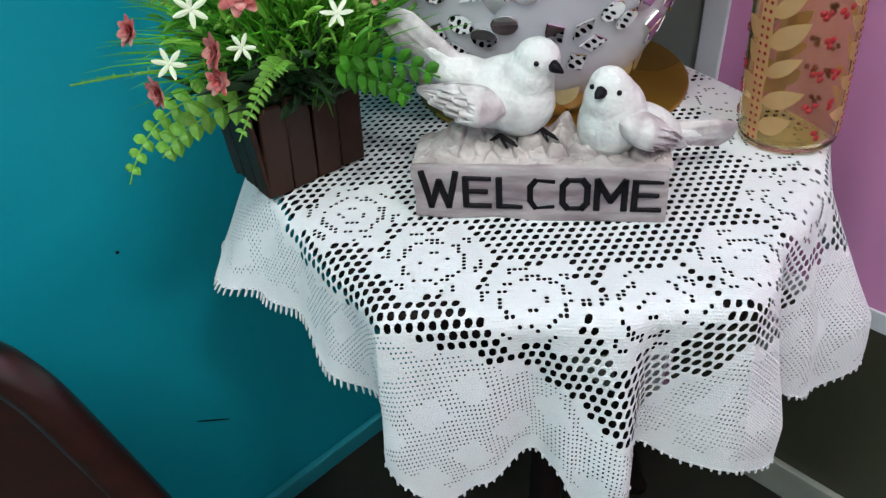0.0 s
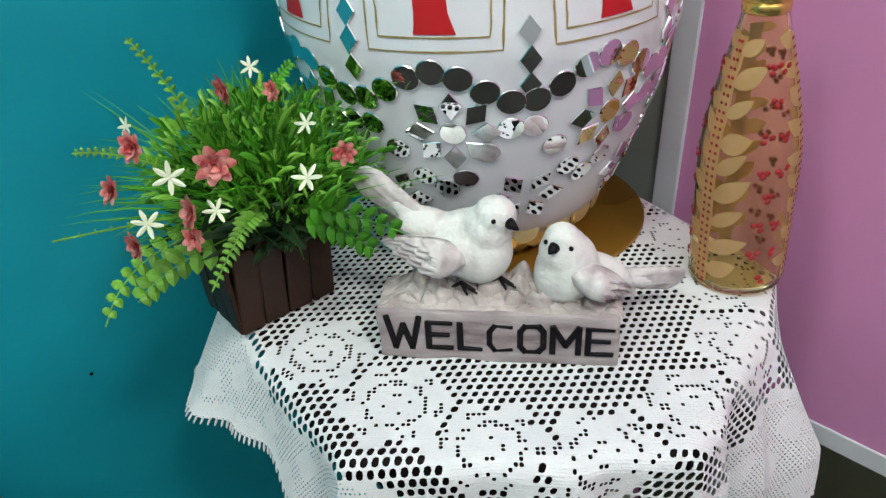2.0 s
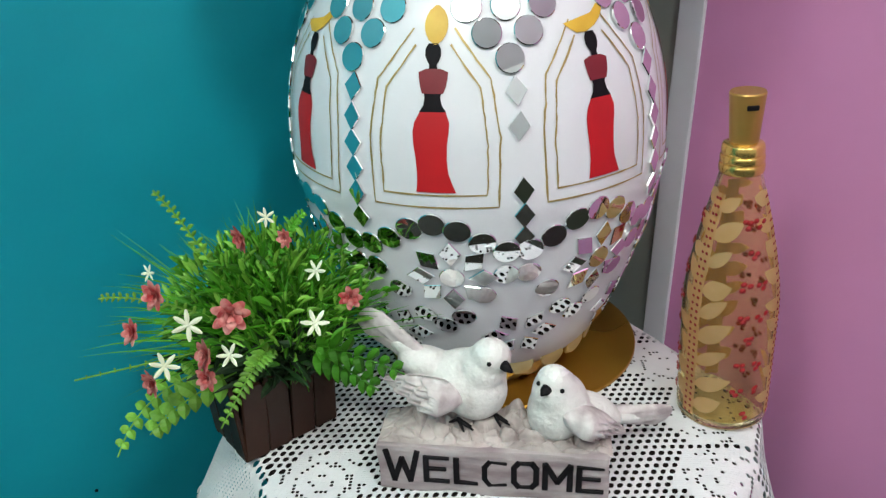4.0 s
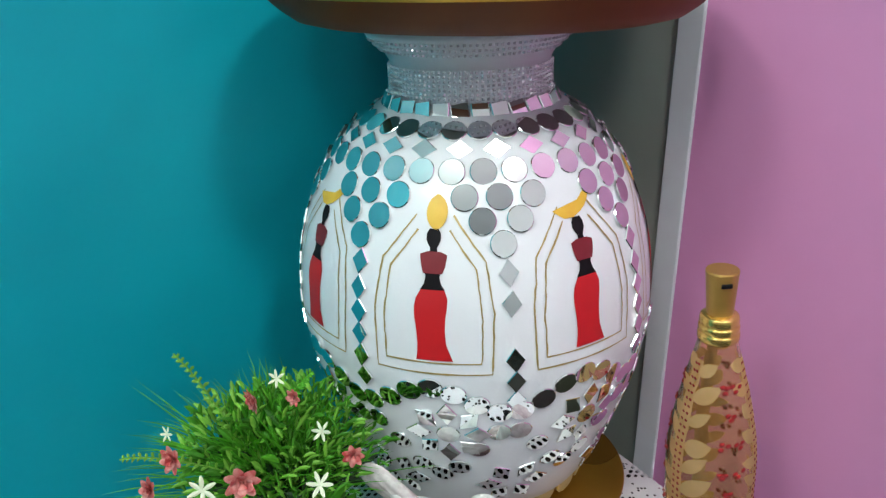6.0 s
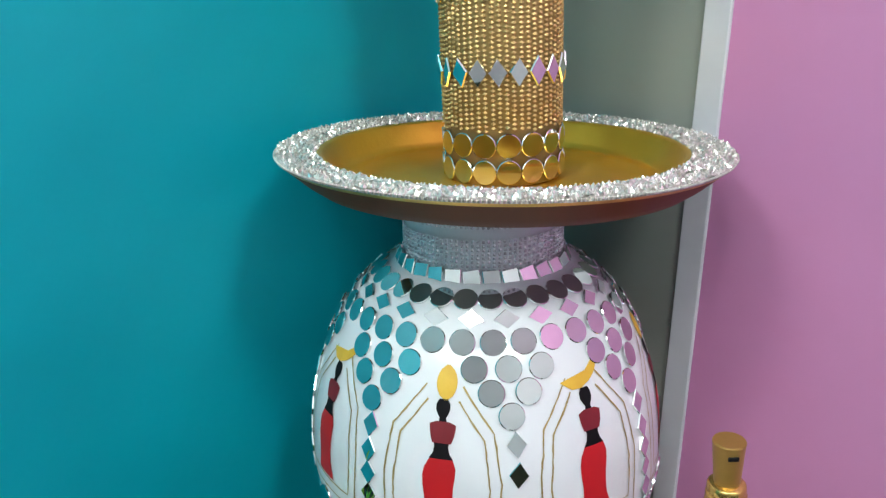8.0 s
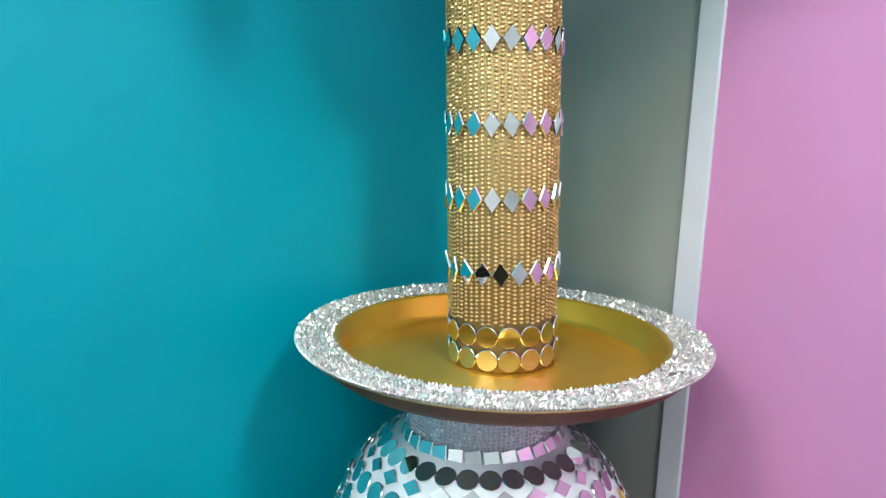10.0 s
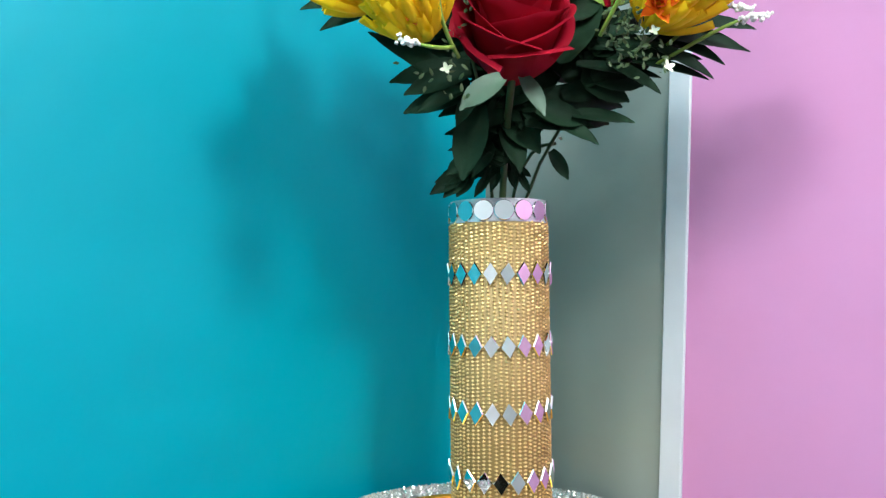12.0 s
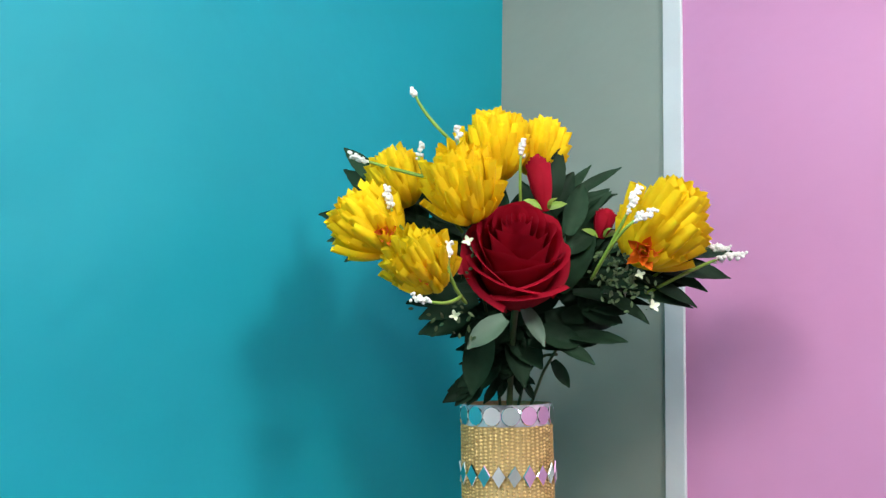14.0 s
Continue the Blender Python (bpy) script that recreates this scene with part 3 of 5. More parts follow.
for k in range(8):
    c = CHAIN + k * STEP
    for d in (-11.25, 0, 11.25):
        stick(DISC, c + d - 1, 1.0975, 0, 1.04, 1.0, 5)
    for d in (-5.8, 5.8):
        stick(DISC, c + d - 1, 1.079, 0, 1.04)
    stick(DISC, c - 1, 1.060, 0, 1.04)
    for z in ((1.036, 1.009, 0.955, 0.933, 0.911) if k == 0 else (1.038, 1.014, 0.992, 0.970, 0.948, 0.925)):
        stick(DIAMOND, c + (1 if k == 0 else 1.5) - (z - 0.95) * 12, z, 0, 0.92)
    mid = c + STEP / 2
    for i in range(7):
        d = mid - STEP / 2 + (i + 0.5) * STEP / 7
        stick(DISC, d, 0.911 + 0.015 * math.cos(math.radians(8 * (d - mid))), 0, 1.06, 0.92)
    for i in range(7):
        d = mid - STEP / 2 + (i + 0.5) * STEP / 7
        stick(DISC, d, 0.842 - 0.034 * math.cos(math.radians(8 * (d - mid))), 0, 1.0, 0.9)
    fl = mid + 4.0
    stick(DISC, fl, 0.870, 0, 0.98)
    for i in range(8):
        w = 2 * math.pi * i / 8
        stick(DIAMOND, fl + math.degrees(0.0262 * math.sin(w) / 0.165), 0.870 + 0.0258 * math.cos(w), -math.degrees(w), 1.0)
    for i in range(6):
        w = 2 * math.pi * (i + 0.5) / 6
        stick(DIAMOND, c + 3 + math.degrees(0.022 * math.sin(w) / 0.14), 0.792 + 0.020 * math.cos(w), -math.degrees(w), 1.0)

vs, fs = plate([(0.0125 * x, 0.0125 * y) for x, y in ring24[::2]], 0.0018, 0.0008)
SEQUIN = pydata("gold_sequin", vs, fs, SEQUINGOLD)
for row, z in enumerate((0.706, 0.720, 0.735)):
    for i in range(22):
        stick(SEQUIN, (i + 0.5 * row) * 360 / 22, z, 0, 1.12, 1.0, -28)

# rhinestone bands of the neck
vs, fs = lathe([(0.0830, 0.463), (0.0822, 0.466), (0.0822, 0.500)], 96)
neck = place("neck_band", pydata("neck_band", vs, fs, NECKBASE, True), VASE, None, "band of rows of small clear rhinestones")
gems = Bundle()
gem_v = [(1, 0, 0), (0, 1, 0), (-1, 0, 0), (0, -1, 0), (0.45, 0, 1), (0, 0.45, 1), (-0.45, 0, 1), (0, -0.45, 1)]
gem_f = [(0, 1, 5, 4), (1, 2, 6, 5), (2, 3, 7, 6), (3, 0, 4, 7), (4, 5, 6, 7)]
for row in range(9):
    for i in range(100):
        w = 2 * math.pi * (i + 0.10 * random.random()) / 100
        h = 0.4655 + row * 0.0041
        p = Vector((0.0822 * math.cos(w), 0.0822 * math.sin(w), h))
        tilt = pose(0, 0, 0, random.gauss(0, 16), random.gauss(0, 16), 0)
        gems.add(gem_v, gem_f, facing(p, (math.cos(w), math.sin(w), 0), spin=45 + random.gauss(0, 6)) @ tilt @ Matrix.Diagonal((0.0021, 0.0021, 0.0019, 1)))
for row in range(3):
    for i in range(112):
        w = 2 * math.pi * (i + 0.5 * (row % 2)) / 112
        h = 0.5150 + row * 0.0052
        tilt = pose(0, 0, 0, random.gauss(0, 9), random.gauss(0, 9), 0)
        gems.add(gem_v, gem_f, facing(Vector((vase_radius(h) * math.cos(w), vase_radius(h) * math.sin(w), h)), (math.cos(w), math.sin(w), -0.6), spin=45) @ tilt @ Matrix.Diagonal((0.0021, 0.0021, 0.0019, 1)))
tagged(place("rhinestone", gems.mesh("rhinestone", CRYSTAL), neck), "clear faceted rhinestones", kind="stuff")


def paint_shape(name, mid, rows, mat, lift=0.0009, shift=0.0, cols=6):
    """A painted patch from (z, left, right) rows in metres along the side from the middle angle."""
    vs, fs = [], []
    for z, l, r in rows:
        per = 180 / math.pi / vase_radius(z - B)
        for c in range(cols + 1):
            x = l + (r - l) * c / cols
            vs.append(on_vase(mid + (x + shift) * per, z, lift)[0])
    for j in range(len(rows) - 1):
        for c in range(cols):
            k = j * (cols + 1) + c
            fs.append((k, k + 1, k + cols + 2, k + cols + 1))
    return place(name, pydata(name, vs, fs, mat, True), VASE)


def blob(z0, z1, half, cx=0.0, n=8, power=0.5):
    rows = []
    for i in range(n + 1):
        t = i / n
        w = half * max(math.sin(math.pi * t), 0.02) ** power
        rows.append((z0 + (z1 - z0) * t, cx - w, cx + w))
    return rows


def paint_line(name, pts, width, mat, lift=0.0008):
    """A hand-painted line through (degrees, z) points."""
    vs, fs = [], []
    fine = []
    for (d0, z0), (d1, z1) in zip(pts, pts[1:]):
        for k in range(8):
            fine.append((d0 + (d1 - d0) * k / 8, z0 + (z1 - z0) * k / 8))
    fine.append(pts[-1])
    places = [on_vase(d + random.gauss(0, 0.08), z, lift) for d, z in fine]
    for i, (p, n) in enumerate(places):
        q = places[min(i + 1, len(places) - 1)][0] - places[max(i - 1, 0)][0]
        side = q.cross(n).normalized() * width / 2 * random.uniform(0.65, 1.25)
        vs += [p - side, p + side]
    for i in range(len(places) - 1):
        fs.append((2 * i, 2 * i + 1, 2 * i + 3, 2 * i + 2))
    return place(name, pydata(name, vs, fs, mat, True), VASE)


for k in range(8):
    mid = CHAIN + STEP / 2 + k * STEP
    c = mid + 1
    for w, zb, zs, zt in ((14.0, 0.953, 1.040, 1.072), (17.0, 0.942, 1.046, 1.084)):
        paint_line("arch_outline", [(c - w * 0.35, zt), (c - w * 0.9, zs), (c - w, zs - 0.045), (c - w * 0.96, zb), (c + w * 0.96, zb), (c + w, zs - 0.045), (c + w * 0.9, zs), (c + w * 0.35, zt)], 0.0016, GOLDPAINT)
    paint_shape("red_motif", c, [(0.9555, -0.0150, 0.0190), (0.962, -0.0140, 0.0165), (0.972, -0.0135, 0.0130), (0.984, -0.0142, 0.0120), (0.996, -0.0158, 0.0125), (1.006, -0.0162, 0.0140), (1.014, -0.0145, 0.0145), (1.021, -0.0105, 0.0120), (1.024, -0.0090, 0.0110)], REDPAINT)
    paint_shape("dark_motif", c, [(1.022, -0.0105, 0.0120), (1.027, -0.0070, 0.0085), (1.033, -0.0058, 0.0070), (1.039, -0.0070, 0.0085)], BLACKPAINT, 0.0010)
    paint_shape("dark_red_motif", c, [(1.036, -0.0080, 0.0095), (1.042, -0.0098, 0.0118), (1.048, -0.0108, 0.0128), (1.052, -0.0112, 0.0130), (1.0545, -0.0050, 0.0070)], DARKRED, 0.0011)
    paint_shape("dark_motif", c, [(1.0535, -0.0030, 0.0045), (1.0575, -0.0024, 0.0036), (1.060, -0.0042, 0.0052), (1.064, -0.0062, 0.0068), (1.069, -0.0060, 0.0066), (1.073, -0.0036, 0.0042)], BLACKPAINT, 0.0010)
    if k % 2:
        paint_shape("gold_motif", c, blob(1.072, 1.100, 0.0095, 0.002), YELLOWGOLD, 0.0010)
    else:
        paint_shape("gold_motif", c, [(1.073, -0.012, -0.002), (1.077, -0.018, 0.008), (1.081, -0.023, 0.014), (1.086, 0.006, 0.019), (1.092, 0.015, 0.022)], YELLOWGOLD, 0.0010)

# gold board under the vase
vs, fs = plate([(0.146 * math.cos(2 * math.pi * i / 96), 0.146 * math.sin(2 * math.pi * i / 96)) for i in range(96)], 0.004, 0.001)
tagged(place("cake_board", pydata("cake_board", vs, fs, GOLDBOARD), None, pose(VASE_X + 0.034, VASE_Y + 0.006, CLOTH_Z - 0.0006)), "round gold foil board under the vase", "board")

# ---- tray on the vase ----
TRAY_Z = B + 0.5397
TRAY = thing("tray", pose(0.102, 0.903, TRAY_Z) @ Matrix.Diagonal((0.988, 0.988, 1, 1)), "round gold tray with a silver beaded rim on the vase", "tray")
vs, fs = lathe([(0.0, 0.0065), (0.150, 0.0060), (0.164, 0.0055), (0.1675, 0.0075), (0.1715, 0.0130), (0.1800, 0.0330), (0.1820, 0.0350), (0.186, 0.0355)], 128)
place("tray_well", pydata("tray_well", vs, fs, TRAYGOLD, True), TRAY)
vs, fs = lathe([(0.186, 0.0355), (0.205, 0.037), (0.224, 0.038), (0.2265, 0.0365), (0.2265, 0.034)], 128)
rim_ob = place("rim", pydata("rim", vs, fs, TRAYRIM, True), TRAY, None, "flat rim covered in silver beads")
vs, fs = lathe([(0.2265, 0.034), (0.2238, 0.0322), (0.2215, 0.0302)], 128)
place("lip", pydata("lip", vs, fs, TRAYGOLD, True), TRAY, None, "gold edge under the beaded rim")
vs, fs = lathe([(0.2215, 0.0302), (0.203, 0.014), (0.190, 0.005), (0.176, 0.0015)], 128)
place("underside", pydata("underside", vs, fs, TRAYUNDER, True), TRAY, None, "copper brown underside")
# Flat bottom, its shade given by the grey colour.
vs, fs = lathe([(0.176, 0.0015), (0.166, 0.0003), (0.0, 0.0)], 128)
place("base", pydata("base", vs, fs, SHADEBASE, True), TRAY, None, "tray base coloured as grey shade for the mirrors")
random.seed(3)
beads = Bundle()
ball_v = [(1, 0, 0), (0.3, 0.95, 0), (-0.8, 0.59, 0), (-0.8, -0.59, 0), (0.3, -0.95, 0), (0, 0, 1.0)]
ball_f = [(0, 1, 5), (1, 2, 5), (2, 3, 5), (3, 4, 5), (4, 0, 5)]
for r, count, size in ((0.1885, 300, 0.0026), (0.1935, 300, 0.0022), (0.1985, 230, 0.0027), (0.2035, 260, 0.0022), (0.2085, 330, 0.0025), (0.2135, 340, 0.0025), (0.2185, 350, 0.0028), (0.2235, 360, 0.0028)):
    for i in range(count):
        w = 2 * math.pi * (i + random.uniform(-0.3, 0.3)) / count
        rr = r + random.gauss(0, 0.0009)
        long = 2.2 if r in (0.1985, 0.2035) else 1.0
        m = Matrix.Translation((rr * math.cos(w), rr * math.sin(w), 0.0353 + (rr - 0.186) * 0.06)) @ pose(0, 0, 0, random.gauss(0, 18), random.gauss(0, 18), math.degrees(w) + 90 + random.gauss(0, 25))
        s = size * random.uniform(0.8, 1.25)
        beads.add(ball_v, ball_f, m @ Matrix.Diagonal((s * long, s, s * 1.25, 1)))
for i in range(380):
    w = 2 * math.pi * i / 380
    m = facing(Vector((0.2262 * math.cos(w), 0.2262 * math.sin(w), 0.036)), (math.cos(w), math.sin(w), 0.3))
    beads.add(ball_v, ball_f, m @ Matrix.Diagonal((0.0022, 0.0022, 0.0026, 1)))
tagged(place("bead", beads.mesh("bead", CRYSTALBEAD), rim_ob), "silver glass beads", kind="stuff")

# ---- gold cylinder vase ----
CYL_R = 0.0575
CYL_Z = TRAY_Z + 0.0070
CYL = thing("cylinder_vase", pose(0.1045, 0.903, CYL_Z, 0, -1.9, 0), "tall gold beaded cylinder vase with bands of mirror diamonds", "vase")
CYL_H = 0.424
vs, fs = lathe([(0.0, 0.0), (CYL_R, 0.0), (CYL_R, CYL_H), (CYL_R - 0.004, CYL_H), (CYL_R - 0.004, 0.01), (0, 0.01)], 96)
place("body", pydata("body", vs, fs, GOLDBASE, True), CYL)
strings = Bundle()
oct_v = [(1, 0, 0), (0, 1, 0), (-1, 0, 0), (0, -1, 0), (0, 0, 1), (0, 0, -1)]
oct_f = [(0, 1, 4), (1, 2, 4), (2, 3, 4), (3, 0, 4), (1, 0, 5), (2, 1, 5), (3, 2, 5), (0, 3, 5)]
for i in range(54):
    w = 2 * math.pi * (i + random.uniform(-0.06, 0.06)) / 54
    z = 0.052 + 0.0043 * random.random()
    while z < 0.398:
        p = Vector((CYL_R + 0.0008) * Vector((math.cos(w), math.sin(w), 0))) + Vector((0, 0, z))
        strings.add(oct_v, oct_f, Matrix.Translation(p) @ pose(0, 0, 0, 0, 25, math.degrees(w) + random.gauss(0, 15)) @ Matrix.Diagonal((0.0020, 0.0027, 0.0021, 1)))
        z += 0.0043
tagged(place("bead_string", strings.mesh("bead_string", GOLDBEAD), CYL), "close vertical strings of gold beads", kind="stuff")
vs, fs = plate([(0.0092, 0), (0, 0.0140), (-0.0092, 0), (0, -0.0140)], 0.0024, 0.0014)
CYL_DIAMOND = pydata("mirror_diamond", vs, fs, MIRROR)
for z in (0.339, 0.257, 0.182, 0.106):
    off = random.uniform(0, 17)
    for i in range(20):
        w = math.radians(i * 18 + off)
        n = Vector((math.cos(w), math.sin(w), 0))
        place("mirror_diamond", CYL_DIAMOND, CYL, facing(n * (CYL_R + 0.0022) + Vector((0, 0, z)), n) @ pose(0, 0, 0, random.gauss(0, 4.5), random.gauss(0, 4.5), random.gauss(0, 4)))
for z, off in ((0.411, 2), (0.0135, 4), (0.0385, 4)):
    for i in range(16):
        w = math.radians(i * 22.5 + off - 90)
        n = Vector((math.cos(w), math.sin(w), 0))
        place("mirror_disc", DISC, CYL, facing(n * (CYL_R + 0.0008) + Vector((0, 0, z)), n) @ pose(0, 0, 0, random.gauss(0, 1.5), random.gauss(0, 1.5), 0))
vs, fs = lathe([(CYL_R + 0.0004, 0.398), (CYL_R + 0.0012, 0.400), (CYL_R + 0.0012, CYL_H), (CYL_R, CYL_H + 0.0005)], 96)
place("top_band", pydata("top_band", vs, fs, CRYSTAL, True), CYL, None, "clear glossy band round the mouth")

# ---- welcome sign with two birds ----
SIGN = thing("welcome_sign", pose(-0.0165, 0.660, CLOTH_Z - 0.001, 0, 0, -7.0), "grey resin welcome sign with two white birds", "ornament")


def bumpy(bm, amount, scale, seed):
    for v in bm.verts:
        v.co += Vector((noise.noise(v.co * scale + Vector((seed, 0, 0))), noise.noise(v.co * scale + Vector((0, seed, 5))), noise.noise(v.co * scale + Vector((3, 0, seed))))) * amount


bm = bmesh.new()
box(bm, (0.205, 0.046, 0.051), pose(0.1080, 0.020, 0.0245), 0.0025, 2)
bmesh.ops.subdivide_edges(bm, edges=bm.edges[:], cuts=5, use_grid_fill=True)
bumpy(bm, 0.0026, 34, 2)
part("block", bm, RESINGREY, SIGN, "grey washed wood-look block", smooth=True)
vs, fs = [], []
NU, NV = 220, 56
for i in range(NU + 1):
    for j in range(NV + 1):
        u, v = i / NU, j / NV
        x, y = 0.006 + 0.206 * u, 0.001 + 0.046 * v
        edge_fall = min(u / 0.14, (1 - u) / 0.10, v / 0.34, (1 - v) / 0.10, 1)
        peak = 0.021 * math.exp(-((x - 0.128) / 0.009) ** 2 - ((y - 0.034) / 0.012) ** 2) + 0.014 * math.exp(-((x - 0.06) / 0.035) ** 2 - ((y - 0.030) / 0.016) ** 2)
        gap, stones = noise.voronoi(Vector((x * 62 + 9 * y, y * 105 + 0.5 * noise.noise(Vector((x * 60, y * 60, 0))), 2)))
        crag = 0.0105 * (0.5 + 0.6 * noise.noise(stones[0] * 3.7)) + 0.0035 * (1 - gap[0]) - 0.0045 * math.exp(-((gap[1] - gap[0]) / 0.10) ** 2)      # broken stones with cracks between
        crag += 0.0022 * noise.noise(Vector((x * 180, y * 180, 4)))
        vs.append((x, y, 0.050 + max(edge_fall, 0) * (0.002 + peak + crag)))
for i in range(NU):
    for j in range(NV):
        k = i * (NV + 1) + j
        fs.append((k, k + NV + 1, k + NV + 2, k + 1))
place("rock", pydata("rock", vs, fs, RESINROCK), SIGN, None, "cream washed rough rock")
# letters cut as black pieces
STROKES = {
    "W": [[(0, 1), (0.24, 0), (0.5, 0.75), (0.76, 0), (1, 1)]],
    "E": [[(1, 1), (0, 1), (0, 0), (1, 0)], [(0, 0.52), (0.85, 0.52)]],
    "L": [[(0, 1), (0, 0), (1, 0)]],
    "C": [[(1, 0.95), (0.25, 1), (0, 0.75), (0, 0.25), (0.25, 0), (1, 0.05)]],
    "O": [[(0.2, 1), (0.8, 1), (1, 0.8), (1, 0.2), (0.8, 0), (0.2, 0), (0, 0.2), (0, 0.8), (0.2, 1)]],
    "M": [[(0, 0), (0, 1), (0.5, 0.3), (1, 1), (1, 0)]],
}
x = 0.0135
for ch, wide in zip("WELCOME", (0.028, 0.0195, 0.0175, 0.018, 0.0195, 0.0215, 0.020)):
    bm = bmesh.new()
    tall = 0.032 if ch == "W" else 0.0265
    z0 = 0.0125 if ch != "W" else 0.0115
    for stroke in STROKES[ch]:
        for (ax, az), (bx, bz) in zip(stroke, stroke[1:]):
            p, q = Vector((x + ax * wide, 0, z0 + az * tall)), Vector((x + bx * wide, 0, z0 + bz * tall))
            d = q - p
            ang = math.degrees(math.atan2(d.z, d.x))
            thick = 0.0052 if abs(d.x) < abs(d.z) else 0.0036
            m = Matrix.Translation((p + q) / 2) @ pose(0, 0, 0, 0, -ang, 0)
            box(bm, (d.length + 0.0035, 0.0030, thick), m, 0.0006, 1)
    part("letter", bm, BLACKPAINT, SIGN, "black letter " + ch, at=pose(0, -0.0030, 0))
    x += wide + 0.0078


def bird(body, head, tail_base, tail_tip, wings, beak, name_label, feet, seed):
    """One moulded bird: body, head, tail, wings in layers of feathers, beak, eyes and feet."""
    bm = bmesh.new()
    for c, r, rot in (*body, *head):
        g = bmesh.ops.create_uvsphere(bm, u_segments=28, v_segments=18, radius=1)
        bmesh.ops.transform(bm, matrix=Matrix.Translation(c) @ pose(0, 0, 0, *rot) @ Matrix.Diagonal((*r, 1)), verts=g["verts"])
    tb, tt = Vector(tail_base), Vector(tail_tip)
    d = (tt - tb)
    m = facing((tb + tt) / 2, d.cross(Vector((0.1, 1, 0.2))).cross(d), d)
    g = bmesh.ops.create_uvsphere(bm, u_segments=20, v_segments=12, radius=1)
    for v in g["verts"]:
        v.co = m @ Vector((v.co.x * 0.010, v.co.y * d.length * 0.40 - d.length * 0.25, v.co.z * 0.009))
    tail = bmesh.new()
    g = bmesh.ops.create_uvsphere(tail, u_segments=28, v_segments=16, radius=1)
    for v in g["verts"]:
        t = (v.co.y + 1) / 2
        groove = 0.0009 * math.sin(v.co.x * 14) * t
        full = math.sqrt(max(1 - abs(v.co.y) ** 5, 0)) / max(math.hypot(v.co.x, v.co.z), 1e-5)      # a paddle with a blunt end
        v.co = m @ Vector((v.co.x * full * (0.0095 + 0.0090 * t), v.co.y * d.length * 0.60, v.co.z * full * (0.0085 - 0.005 * t) + groove))
    bmesh.ops.remove_doubles(bm, verts=bm.verts[:], dist=0.00001)
    ob = part("bird", bm, RESIN, SIGN, name_label, at=pose(-0.003, 0.010, 0) if seed == 1 else pose(-0.006, 0.002, -0.005), smooth=True)
    mod = ob.modifiers.new("join", "REMESH")
    mod.mode, mod.voxel_size, mod.use_smooth_shade = "VOXEL", 0.0011, True
    sm = ob.modifiers.new("soften", "SMOOTH")
    sm.factor, sm.iterations = 0.6, 22
    part("tail", tail, FEATHER, ob, "grey-white tail feathers", smooth=True)
    for side_wing in wings:
        root, tip, up, rows = (Vector(side_wing[0]), Vector(side_wing[1]), Vector(side_wing[2]), side_wing[3])
        along_w = tip - root
        out = up.cross(along_w).normalized()
        if out.y > 0:
            out = -out
        across = along_w.normalized().cross(out)
        root = root - along_w * 0.12
        along_w = along_w * 1.12
        fe = Bundle()
        nu, nv, front, back = 88, 56, [], []
        for i in range(nu + 1):
            u = i / nu
            half = (0.225 if seed == 1 else 0.20) * along_w.length * (1 - (abs(u - 0.35) / (0.65 if u > 0.35 else 0.35)) ** 2.1) ** 0.55 * (1 - 0.25 * u) if 0 < u < 1 else 0.0006
            for c in range(nv + 1):
                v = c / nv * 2 - 1
                h = 0.0060 * (1 - v * v) * (1 - 0.75 * u) + 0.0006
                for end_, feathers in ((0.34, 3), (0.50, 4), (0.66, 5)):
                    edge_ = end_ + 0.13 * abs(math.cos(math.pi * feathers * v / 2)) - 0.08 * v
                    h += 0.0052 * min(max((edge_ - u) / 0.012 + 0.5, 0), 1) * min(u / 0.25, 1)
                h -= 0.0036 * (1 - abs(math.cos(math.pi * 2.5 * (v + 0.15 * u)))) ** 2 * min(max((u - 0.30) / 0.1, 0), 1)
                h = h * (1 - v ** 6) ** 0.5 - 0.003 * v ** 4 * (1 - u) - 0.004 * max(1 - u / 0.2, 0)
                q = root + along_w * (u - 0.16 * u ** 3 * (1 - abs(math.cos(math.pi * 2.5 * v)))) + across * (v * half + 0.004 * u * u)
                front.append(q + out * h)
                back.append(q - out * 0.0045)
        n = (nu + 1) * (nv + 1)
        wf = []
        for i in range(nu):
            for c in range(nv):
                k = i * (nv + 1) + c
                wf.append((k, k + 1, k + nv + 2, k + nv + 1))
                wf.append((n + k, n + k + nv + 1, n + k + nv + 2, n + k + 1))
        for i in range(nu):
            for c in (0, nv):
                k = i * (nv + 1) + c
                wf.append((k, k + nv + 1, n + k + nv + 1, n + k))
        fe.add(front + back, wf)
        place("wing", fe.mesh("wing", FEATHER, True), ob, None, "layered grey-white wing feathers")
    b0, b1 = Vector(beak[0]), Vector(beak[1])
    vs, fs = tube([b0, b0 * 0.6 + b1 * 0.4, b1], [0.0050, 0.0042, 0.0010], 10)
    place("beak", pydata("beak", vs, fs, BLACKPAINT, True), ob, None, "black beak")
    for e in beak[2]:
        bm = bmesh.new()
        bmesh.ops.create_uvsphere(bm, u_segments=12, v_segments=8, radius=0.0021)
        part("eye", bm, BLACKPAINT, ob, "small black eye", at=Matrix.Translation(e), smooth=True)
    for f in feet:
        fb = Bundle()
